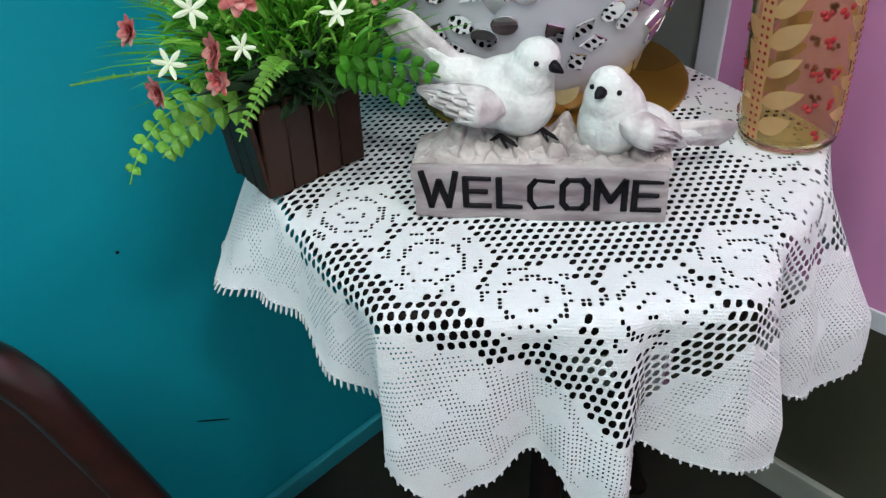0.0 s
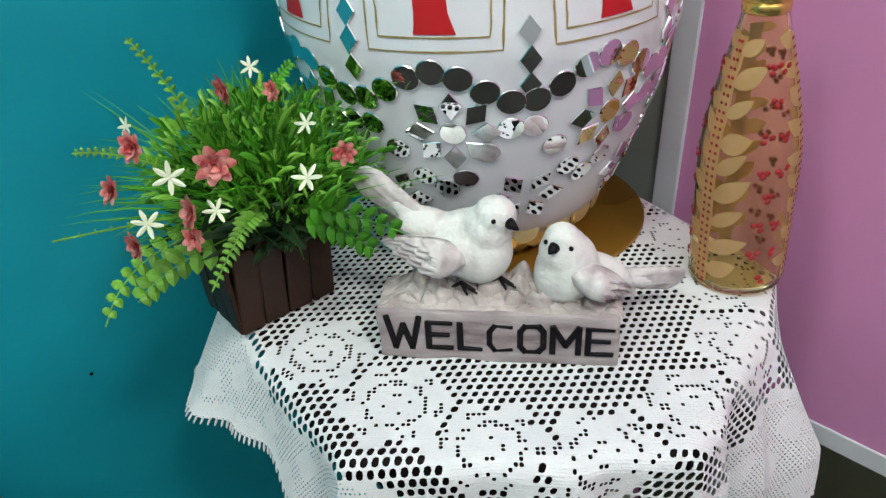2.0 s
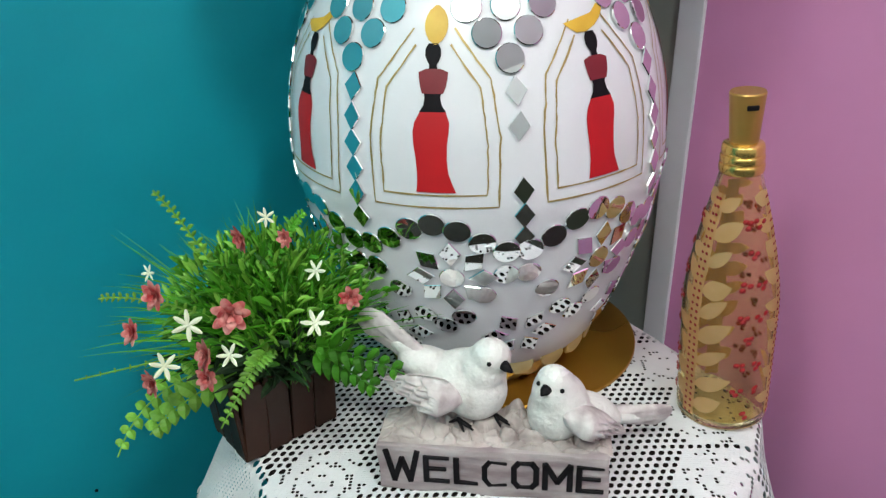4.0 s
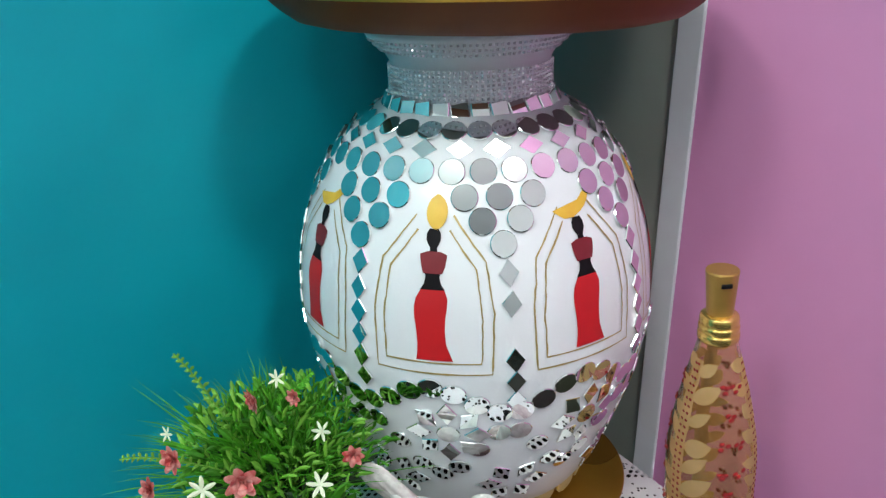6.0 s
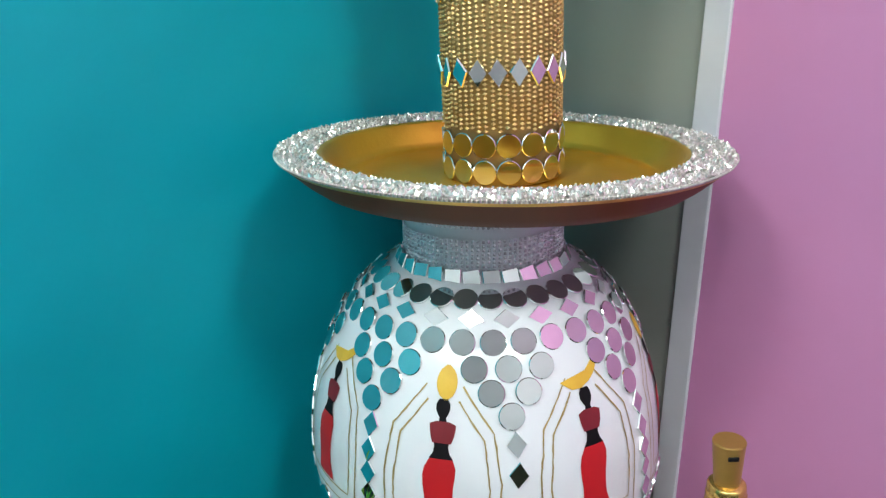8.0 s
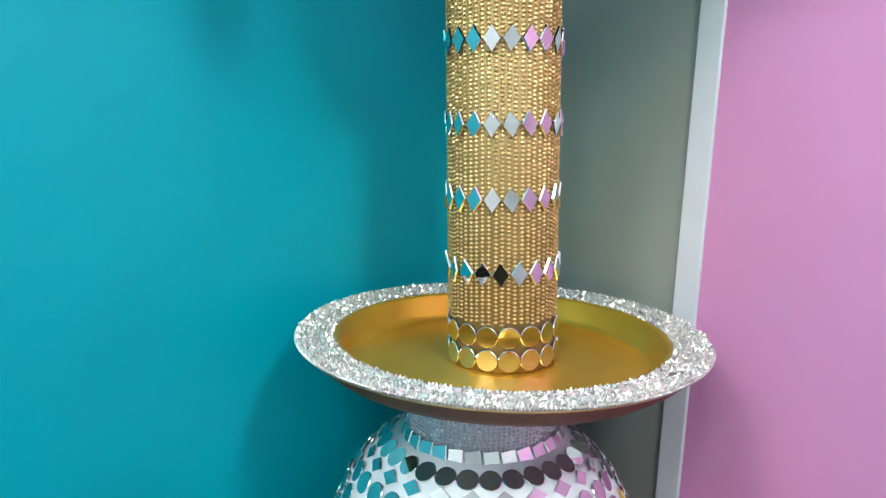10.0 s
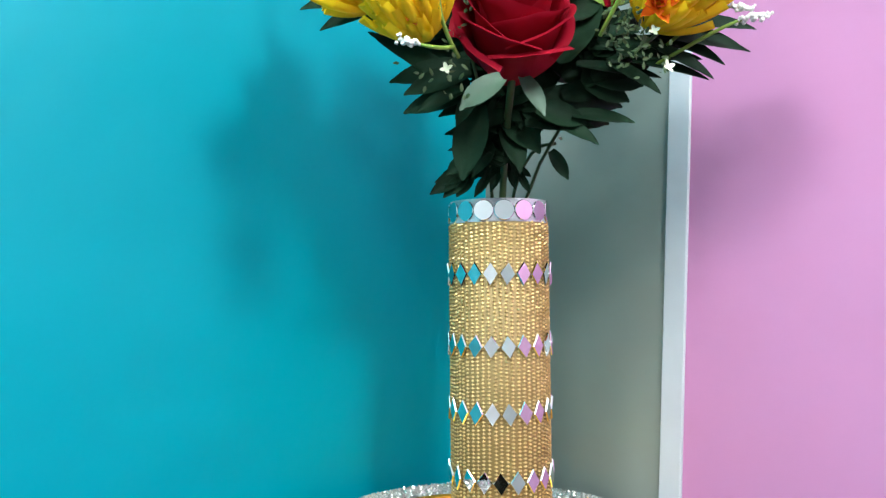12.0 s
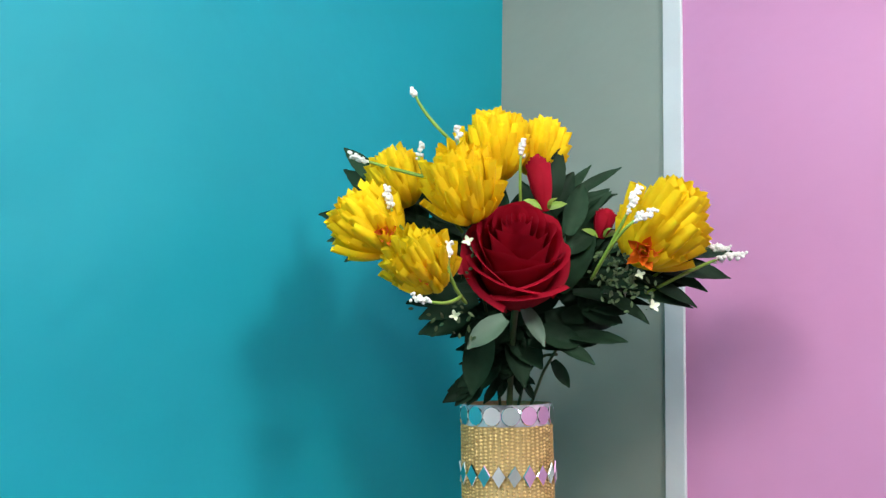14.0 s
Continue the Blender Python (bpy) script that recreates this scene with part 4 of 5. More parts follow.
        for dx, dy in ((0.014, -0.006), (0.012, -0.001), (0.006, -0.009), (-0.009, 0.003)):
            fb.add(*tube([Vector(f) + Vector((0, 0, 0.006)), Vector(f) + Vector((dx * 0.5, dy * 0.5, 0.002)), Vector(f) + Vector((dx, dy, -0.001))], [0.0018, 0.0016, 0.0008], 6))
        place("foot", fb.mesh("foot", BLACKPAINT, True), ob, None, "black clawed foot")


bird([((0.082, 0.027, 0.096), (0.041, 0.027, 0.029), (0, -18, 0)), ((0.094, 0.023, 0.090), (0.029, 0.026, 0.029), (0, 0, 0)), ((0.054, 0.030, 0.107), (0.032, 0.018, 0.017), (0, 20, 0)), ((0.100, 0.022, 0.112), (0.022, 0.021, 0.022), (0, 0, 0)), ((0.078, 0.008, 0.096), (0.024, 0.008, 0.017), (0, -8, 0))],
     [((0.108, 0.020, 0.127), (0.0182, 0.0172, 0.0165), (0, 0, 0))], (0.050, 0.030, 0.110), (-0.004, 0.036, 0.152),
     [((0.078, 0.0010, 0.094), (0.014, 0.006, 0.104), (0, 0, 1), 4)], ((0.1195, 0.0095, 0.1262), (0.1280, 0.0030, 0.1232), [(0.1080, 0.0035, 0.1300), (0.121, 0.013, 0.1315)]),
     "white bird with a raised tail", [(0.080, 0.006, 0.0625), (0.112, 0.012, 0.0655)], 1)
bird([((0.170, 0.030, 0.080), (0.0265, 0.025, 0.035), (0, 14, 0)), ((0.168, 0.027, 0.098), (0.0215, 0.0205, 0.024), (0, 0, 0)), ((0.188, 0.020, 0.078), (0.020, 0.010, 0.016), (0, 24, 20)), ((0.195, 0.040, 0.066), (0.036, 0.022, 0.022), (0, 24, 14))],
     [((0.166, 0.025, 0.111), (0.0160, 0.0152, 0.0156), (0, 0, 0))], (0.215, 0.055, 0.056), (0.272, 0.080, 0.040),
     [((0.181, 0.0085, 0.086), (0.233, 0.034, 0.058), (0, 0, 1), 4)], ((0.160, 0.0125, 0.112), (0.1555, 0.0045, 0.1108), [(0.1730, 0.0108, 0.1120), (0.153, 0.017, 0.114)]),
     "smaller white bird sitting low", [], 2)
# ---- painted glass bottle ----
BOTTLE = thing("glass_bottle", pose(0.3320, 0.766, CLOTH_Z, 0, -3.1, 0) @ Matrix.Diagonal((1, 1, 0.983, 1)), "clear glass bottle painted with gold leaves and red berries", "bottle")
OUTLINE = smooth_profile([(0.036, 0.0), (0.0425, 0.004), (0.0437, 0.012), (0.0437, 0.10), (0.0437, 0.125), (0.0420, 0.150), (0.0372, 0.180), (0.0305, 0.212), (0.0230, 0.242), (0.0192, 0.258), (0.0174, 0.266)], 6)
inner = [(max(r - 0.0028, 0.0), max(z, 0.006)) for r, z in reversed(OUTLINE)]
vs, fs = lathe([(0.0, 0.003)] + OUTLINE + inner + [(0.0, 0.008)], 64)
place("glass_body", pydata("glass_body", vs, fs, GLASS, True), BOTTLE)
vs, fs = lathe(smooth_profile([(0.0180, 0.262), (0.0195, 0.264), (0.0195, 0.270), (0.0181, 0.2715), (0.0190, 0.273), (0.0190, 0.278), (0.0175, 0.2795), (0.0183, 0.281), (0.0181, 0.286), (0.0168, 0.289), (0.0120, 0.2905)], 4), 40)
place("collar", pydata("collar", vs, fs, RINGGOLD, True), BOTTLE, None, "ridged shiny gold collar")
vs, fs = lathe([(0.0118, 0.288), (0.0124, 0.292), (0.0148, 0.328), (0.0154, 0.334), (0.0146, 0.3355), (0.0, 0.3355)], 40)
cork = place("stopper", pydata("stopper", vs, fs, CORKGOLD, False), BOTTLE, None, "satin gold stopper with a small switch")
bm = bmesh.new()
box(bm, (0.010, 0.002, 0.0045), pose(0.0, -0.0148, 0.324), 0.0006, 1)
part("switch", bm, BLACKPAINT, cork, "small black switch")


def bottle_radius(h):
    for (r0, z0), (r1, z1) in zip(OUTLINE, OUTLINE[1:]):
        if h <= z1:
            return r0 + (r1 - r0) * (h - z0) / max(z1 - z0, 1e-6)
    return OUTLINE[-1][0]


def on_bottle(deg, h, lift=0.0004):
    a, r = math.radians(deg), bottle_radius(h) + lift
    return Vector((r * math.sin(a), -r * math.cos(a), h))


random.seed(21)
dots = Bundle()


def painted_leaf(deg, h, length, width, turn):
    vs, fs = [], []
    n = 8
    for i in range(n + 1):
        t = i / n
        half = width * (math.sin(math.pi * min(t * 1.02, 1)) ** 0.7) * (1 - 0.35 * t)
        for s in (-1, 0, 1):
            x, z = t * length, s * half
            x, z = x * math.cos(turn) - z * math.sin(turn), x * math.sin(turn) + z * math.cos(turn)
            vs.append(on_bottle(deg + math.degrees(x / bottle_radius(h)), min(max(h + z, 0.006), 0.262)))
    for i in range(n):
        for s in (0, 1):
            k = i * 3 + s
            fs.append((k, k + 1, k + 4, k + 3))
    place("painted_leaf", pydata("painted_leaf", vs, fs, GOLDLEAF, True), BOTTLE)


def painted_dot(deg, h, r):
    c = on_bottle(deg, h, 0.0005)
    n = Vector((c.x, c.y, 0)).normalized()
    dots.add([(r * math.cos(k * 1.0472), r * math.sin(k * 1.0472), 0) for k in range(6)] + [(0, 0, r * 0.5)], [(k, (k + 1) % 6, 6) for k in range(6)], facing(c, n))


for col in range(3):
    base = col * 120      # a dotted line, leaves to both sides of a row of berries, a dotted line
    for i in range(9):
        h = 0.022 + i * 0.0262
        sc = 0.4 + 0.6 * bottle_radius(h) / 0.0437
        painted_leaf(base - 56, h, 0.036 * sc * random.uniform(0.8, 1.1), 0.0108 * sc * random.uniform(0.75, 1.15), random.uniform(0.0, 0.75))
        painted_leaf(base + 56, h + 0.008, -0.028 * sc * random.uniform(0.8, 1.1), 0.0105 * sc * random.uniform(0.7, 1.15), random.uniform(-0.95, -0.2))
    for edge in (-60, 52):
        vs, fs = [], []
        for i in range(31):
            h = 0.010 + 0.236 * i / 30
            wide = 0.0042 * random.uniform(0.8, 1.2)
            vs += [on_bottle(base + edge + math.degrees(s * wide / bottle_radius(h)), h, 0.0003) for s in (-1, 1)]
            if i:
                fs.append((2 * i - 2, 2 * i - 1, 2 * i + 1, 2 * i))
        place("painted_band", pydata("painted_band", vs, fs, GOLDLEAF, True), BOTTLE)
        h = 0.012
        while h < 0.245:
            painted_dot(base + edge, h, 0.0018)
            h += 0.0074
    for i in range(8):
        h = 0.020 + i * 0.0285 + random.uniform(-0.003, 0.003)
        for off in ((-2, 22) if i % 3 else (8,)):
            for k in range(3):
                w = k * 2.1 + random.random()
                painted_dot(base + off + random.uniform(-3, 3) + math.degrees(0.0034 * math.cos(w) / bottle_radius(h)), h + 0.0034 * math.sin(w), 0.0031)
tagged(place("berry_painting", dots.mesh("berry_painting", REDDOT), BOTTLE), "dark red painted dots and berries", kind="stuff")

# ---- wooden seat by the wall ----
SOFA = thing("wooden_armchair", pose(-0.356, 0.56, 0.0), "dark red-brown polished wooden armchair beside the teal wall", "chair")
edge = smooth_profile([(-0.30, 0.648), (-0.18, 0.652), (-0.06, 0.650), (-0.010, 0.636), (0.018, 0.600), (0.038, 0.540), (0.072, 0.42), (0.118, 0.25), (0.14, 0.0)], 6)
outline = edge + [(-0.30, 0.0)]
bm = bmesh.new()
front = [bm.verts.new((x, -0.02, z)) for x, z in outline]
f = bm.faces.new(front)
r = bmesh.ops.extrude_face_region(bm, geom=[f])
bmesh.ops.translate(bm, vec=(0, 0.045, 0), verts=[v for v in r["geom"] if isinstance(v, bmesh.types.BMVert)])
bmesh.ops.recalc_face_normals(bm, faces=bm.faces[:])
bmesh.ops.bevel(bm, geom=[e for e in bm.edges if len(e.link_faces) == 2 and e.calc_face_angle(0) > 1.2], offset=0.010, segments=3, affect="EDGES")
part("side_panel", bm, DARKWOOD, SOFA)
rail = [(x, -0.005, z + 0.004) for x, z in edge]
vs, fs = tube(rail, 0.020, 10)
place("rail", pydata("rail", vs, fs, DARKWOOD, True), SOFA)
# ---- flower pot with artificial plants ----
PLANT = thing("potted_plant", pose(-0.125, 0.748, CLOTH_Z - 0.001, 0, 0, 41.5), "artificial plant with coral and white flowers in a brown pot", "plant")
# the pot's near corner looks to the front
POT_W, POT_D = 0.104, 0.066
pot = place("pot", pydata("pot", *lathe([(0.001, 0.002), (0.040, 0.002), (0.042, 0.07), (0.036, 0.07)], 4), POTWOOD), PLANT, pose(0, 0, 0, 0, 0, 45), "dark brown wooden pot of upright pickets")
random.seed(8)


def picket(at, w, h):
    bm = bmesh.new()
    pts = [(-w / 2, 0), (w / 2, 0), (w / 2, h * 0.90), (w * 0.28, h), (-w * 0.28, h), (-w / 2, h * 0.90)]
    vs = [bm.verts.new((x, 0.0, z)) for x, z in pts] + [bm.verts.new((x, 0.005, z)) for x, z in pts]
    n = len(pts)
    bm.faces.new(vs[:n])
    bm.faces.new(list(reversed(vs[n:])))
    for i in range(n):
        bm.faces.new((vs[i], vs[n + i], vs[n + (i + 1) % n], vs[(i + 1) % n]))
    bmesh.ops.recalc_face_normals(bm, faces=bm.faces[:])
    bmesh.ops.bevel(bm, geom=bm.edges[:], offset=0.0008, segments=1, affect="EDGES")
    part("picket", bm, POTWOOD, pot, at=pose(0, 0, 0, 0, 0, -45) @ at)


for i in range(4):
    x = -POT_W / 2 + (i + 0.5) * POT_W / 4
    for yy, rz in ((-POT_D / 2, 0), (POT_D / 2, 180)):
        picket(Matrix.Translation((x, yy, 0.0005)) @ pose(0, 0, 0, random.gauss(4, 1), random.gauss(0, 1), rz), POT_W / 4 - 0.0015, random.uniform(0.086, 0.095))
for i in range(3):
    y = -POT_D / 2 + (i + 0.5) * POT_D / 3
    for xx, rz in ((-POT_W / 2, -90), (POT_W / 2, 90)):
        picket(Matrix.Translation((xx, y, 0.001 + random.uniform(0, 0.004))) @ pose(0, 0, 0, random.gauss(4, 1), 0, rz), POT_D / 3 - 0.001, random.uniform(0.082, 0.092))
INV = PLANT.matrix_basis.inverted()


def local(p):
    return INV @ Vector(p)


HEART = Vector((-0.109, 0.745, 0.777))


def blade(bundle, p0, p1, p2, width, n=6):
    """A narrow bent blade with a folded middle."""
    line = bezier(p0, p1, p2, n)
    vs, fs = [], []
    for i, p in enumerate(line):
        t = i / n
        d = (line[min(i + 1, n)] - line[max(i - 1, 0)]).normalized()
        side = d.cross(Vector((0.2, -0.9, 0.4)))
        side = side.normalized() if side.length > 1e-3 else Vector((1, 0, 0))
        w = width * (math.sin(math.pi * (0.12 + 0.88 * t)) ** 0.8 if t < 1 else 0.02)
        nrm = side.cross(d) * w * 0.35
        vs += [p - side * w, p + nrm, p + side * w]
    for i in range(n):
        for s in (0, 1):
            k = i * 3 + s
            fs.append((k, k + 1, k + 4, k + 3))
    bundle.add(vs, fs)


random.seed(14)
grass = Bundle()
for i in range(820):
    a = random.uniform(0, 2 * math.pi)
    e = random.uniform(0.15, 1.35)
    ln = random.uniform(0.075, 0.150) * (0.75 + 0.25 * math.sin(e))
    d = Vector((math.cos(a) * math.cos(e), math.sin(a) * math.cos(e) * 0.8, math.sin(e)))
    root = HEART + Vector((random.gauss(0, 0.016), random.gauss(0, 0.014), random.uniform(-0.02, 0.02)))
    mid = root + d * ln * 0.55 + Vector((0, 0, 0.015))
    end = root + d * ln + Vector((random.gauss(0, 0.012), random.gauss(0, 0.012), -0.03 * random.random() * math.cos(e)))
    if (end.y - end.x) > 1.135 or end.z < 0.822:
        continue
    blade(grass, local(root), local(mid), local(end), random.uniform(0.0007, 0.0014), 5)
for i in range(150):     # long fine blades that stand out of the bush
    a = random.uniform(0, 2 * math.pi)
    e = random.uniform(0.25, 1.25)
    d = Vector((math.cos(a) * math.cos(e), math.sin(a) * math.cos(e) * 0.8, math.sin(e)))
    ln = random.uniform(0.13, 0.175) * (0.8 + 0.2 * math.cos(e))
    end = HEART + d * ln + Vector((random.gauss(0, 0.014), 0, random.gauss(-0.01, 0.014)))
    if (end.y - end.x) > 1.135 or end.z < 0.82:
        continue
    blade(grass, local(HEART + d * 0.03), local(HEART + d * ln * 0.6 + Vector((0, 0, 0.012))), local(end), random.uniform(0.0006, 0.0010), 5)
for i in range(70):      # long wisps towards the wall and the front
    a = random.uniform(2.5, 4.3)
    e = random.uniform(0.12, 0.75)
    d = Vector((math.cos(a) * math.cos(e), math.sin(a) * math.cos(e) * 0.6, math.sin(e)))
    ln = random.uniform(0.145, 0.195)
    end = HEART + d * ln + Vector((0, random.gauss(0, 0.012), random.gauss(-0.012, 0.016)))
    if (end.y - end.x) > 1.14 or end.z < 0.79:
        continue
    blade(grass, local(HEART + d * 0.05), local(HEART + d * ln * 0.6 + Vector((0, 0, 0.018))), local(end), random.uniform(0.0005, 0.0009), 5)
tagged(place("grass_blade", grass.mesh("grass_blade", GRASS), PLANT), "thin bright green plastic blades", kind="stuff")
# Inner leaves whose dark colour supplies the shade deep in the bush.
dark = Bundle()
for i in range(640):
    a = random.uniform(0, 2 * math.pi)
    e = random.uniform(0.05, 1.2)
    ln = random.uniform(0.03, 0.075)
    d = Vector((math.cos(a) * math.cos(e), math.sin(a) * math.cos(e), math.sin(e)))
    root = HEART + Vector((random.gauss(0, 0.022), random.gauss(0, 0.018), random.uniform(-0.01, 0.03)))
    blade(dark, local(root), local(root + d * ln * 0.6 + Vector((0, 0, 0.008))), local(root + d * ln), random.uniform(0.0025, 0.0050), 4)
tagged(place("inner_leaf", dark.mesh("inner_leaf", SHADEGREEN), PLANT), "inner leaves darkened for the shade in the bush", kind="stuff")
leafy, pale_leafy = Bundle(), Bundle()
for i in range(1100):
    a = random.uniform(0, 2 * math.pi)
    e = random.uniform(0.36, 1.4)
    rad = random.uniform(0.055, 0.120)
    d = Vector((math.cos(a) * math.cos(e), math.sin(a) * math.cos(e) * 0.85, math.sin(e) * 0.95))
    root = HEART + d * rad + Vector((0, 0, 0.012))
    if root.y - root.x > 1.125:
        continue
    q = (d + Vector((random.gauss(0, 0.6), random.gauss(0, 0.6), random.gauss(0.1, 0.5)))).normalized() * random.uniform(0.010, 0.022)
    blade(pale_leafy if i % 5 < 2 else leafy, local(root), local(root + q * 0.5 + Vector((0, 0, 0.004))), local(root + q), random.uniform(0.0015, 0.0031), 4)
tagged(place("small_leaf", leafy.mesh("small_leaf", GRASS), PLANT), "small pointed green leaves", kind="stuff")
tagged(place("pale_small_leaf", pale_leafy.mesh("pale_small_leaf", FERN), PLANT), "small yellow-green leaves", kind="stuff")


def fern_sprig(p0, p1, p2, leaf, pairs, mat, wide=0.24):
    b = Bundle()
    line = bezier(local(p0), local(p1), local(p2), pairs * 2)
    b.add(*tube(line, 0.0008, 5))
    for i in range(1, len(line) - 1):
        t = i / len(line)
        d = (line[i + 1] - line[i - 1]).normalized()
        side = d.cross(INV.to_3x3() @ Vector((0, -1, 0.4))).normalized()
        for s in (-1, 1):
            q = (side * s + d * 0.55 + Vector((0, 0, random.gauss(0, 0.15)))).normalized() * leaf * (1.15 - 0.75 * t) * random.uniform(0.8, 1.15)
            blade(b, line[i], line[i] + q * 0.5 + Vector((0, 0, 0.002)), line[i] + q, leaf * wide * (1.1 - 0.5 * t), 4)
    return place("fern_sprig", b.mesh("fern_sprig", mat), PLANT, None, "light green fern sprig")


fern_sprig((-0.105, 0.70, 0.815), (-0.095, 0.635, 0.855), (-0.133, 0.622, 0.789), 0.012, 9, FERN)
fern_sprig((-0.150, 0.70, 0.80), (-0.21, 0.655, 0.81), (-0.236, 0.640, 0.745), 0.014, 5, FERN, 0.40)
fern_sprig((-0.140, 0.70, 0.79), (-0.185, 0.655, 0.79), (-0.205, 0.645, 0.765), 0.019, 4, FERN, 0.38)
fern_sprig((-0.07, 0.70, 0.82), (-0.02, 0.66, 0.835), (0.018, 0.655, 0.816), 0.017, 4, GRASS, 0.42)
fern_sprig((-0.07, 0.70, 0.815), (-0.03, 0.665, 0.815), (-0.005, 0.655, 0.800), 0.018, 4, GRASS, 0.42)
fern_sprig((-0.135, 0.73, 0.83), (-0.165, 0.73, 0.92), (-0.190, 0.72, 0.962), 0.010, 9, FERN)
fern_sprig((-0.13, 0.71, 0.83), (-0.19, 0.66, 0.90), (-0.222, 0.65, 0.898), 0.008, 9, FERN)
fern_sprig((-0.12, 0.72, 0.84), (-0.09, 0.73, 0.92), (-0.068, 0.74, 0.930), 0.011, 9, GRASS)
fern_sprig((-0.14, 0.70, 0.82), (-0.20, 0.64, 0.84), (-0.242, 0.62, 0.841), 0.004, 5, FERN)


def coral_flower(at, out, size):
    b = Bundle()
    m = facing(local(at), INV.to_3x3() @ Vector(out))
    for ring_, (count, tilt, ln) in enumerate(((7, 0.35, 1.0), (6, 0.75, 0.8), (4, 1.15, 0.55))):
        for k in range(count):
            w = 2 * math.pi * (k + 0.5 * ring_) / count + random.gauss(0, 0.1)
            d = Vector((math.cos(w) * math.cos(tilt), math.sin(w) * math.cos(tilt), math.sin(tilt)))
            p0, p2 = Vector((0, 0, 0)), d * size * ln
            p1 = p2 * 0.55 + Vector((0, 0, size * 0.18))
            vs, fs = [], []
            side = Vector((-math.sin(w), math.cos(w), 0))
            n = 5
            for i, p in enumerate(bezier(p0, p1, p2, n)):
                t = i / n
                half = size * 0.27 * math.sin(math.pi * min(0.15 + 0.80 * t, 1)) ** 0.7
                vs += [p - side * half + d.cross(side) * -half * 0.25, p, p + side * half + d.cross(side) * -half * 0.25]
            for i in range(n):
                for s in (0, 1):
                    q = i * 3 + s
                    fs.append((q, q + 1, q + 4, q + 3))
            b.add(vs, fs, m)
    place("coral_flower", b.mesh("coral_flower", CORAL, True), PLANT, None, "coral red layered flower")


def star_flower(at, out, size):
    b = Bundle()
    m = facing(local(at), INV.to_3x3() @ Vector(out), spin=random.uniform(0, 60))
    for k in range(6):
        w = 2 * math.pi * k / 6 + random.gauss(0, 0.1)
        d = Vector((math.cos(w), math.sin(w), 0.15))
        side = Vector((-math.sin(w), math.cos(w), 0))
        vs, fs = [], []
        for i in range(5):
            t = i / 4
            half = size * 0.165 * math.sin(math.pi * (0.06 + 0.84 * t)) ** 0.9
            p = d * size * t
            vs += [p - side * half, p + Vector((0, 0, half * 0.4)), p + side * half]
        for i in range(4):
            for s in (0, 1):
                q = i * 3 + s
                fs.append((q, q + 1, q + 4, q + 3))
        b.add(vs, fs, m)
    b.add(*lathe([(0.0, 0), (size * 0.1, 0.0), (size * 0.08, size * 0.12), (0, size * 0.14)], 8), m)
    place("white_flower", b.mesh("white_flower", WHITEPETAL), PLANT, None, "small white star flower")


for at, size in (((-0.170, 0.64, 0.906), 0.017), ((-0.108, 0.62, 0.900), 0.0205), ((-0.200, 0.65, 0.866), 0.016), ((-0.135, 0.63, 0.856), 0.018), ((-0.138, 0.63, 0.834), 0.015),
                 ((-0.188, 0.64, 0.824), 0.017), ((-0.114, 0.70, 0.926), 0.017), ((-0.027, 0.69, 0.872), 0.014), ((-0.083, 0.72, 0.915), 0.012)):
    coral_flower(at, (random.gauss(-0.15, 0.45), -1, random.gauss(0.35, 0.35)), size * 0.80)
for at, size in (((-0.142, 0.62, 0.890), 0.016), ((-0.167, 0.62, 0.853), 0.015), ((-0.051, 0.65, 0.871), 0.0155), ((-0.114, 0.62, 0.862), 0.013), ((-0.054, 0.69, 0.898), 0.013), ((-0.098, 0.72, 0.935), 0.011), ((-0.186, 0.67, 0.91), 0.010)):
    star_flower(at, (random.gauss(0, 0.3), -1, random.gauss(0.4, 0.3)), size * 0.78)

# ---- bouquet in the cylinder vase ----
BOUQUET = thing("bouquet", pose(0.094, 0.900, CYL_Z + 0.40), "artificial bouquet of a red rose and yellow blooms with dark leaves", "bouquet")
BASE = Vector((0.094, 0.900, CYL_Z + 0.40))
BINV = BOUQUET.matrix_basis.inverted()


def flat_petal(b, m, length, width, cup, curl, n=6, cols=4, tip=0.5, notch=0.0):
    """A cupped petal that grows along y and faces z."""
    vs, fs = [], []
    for i in range(n + 1):
        t = i / n
        half = width * (math.sin(math.pi * min(0.10 + (0.86 - 0.26 * (1 - tip)) * t, 1)) ** 0.65) * (1 - notch * ((t * 4.6) % 1))
        for c in range(cols + 1):
            s = c / cols * 2 - 1
            vs.append((half * s, length * t * (1 - 0.10 * s * s * t), cup * (s * s) * width + curl * t * t * length))
    for i in range(n):
        for c in range(cols):
            k = i * (cols + 1) + c
            fs.append((k, k + 1, k + cols + 2, k + cols + 1))
    b.add(vs, fs, m)


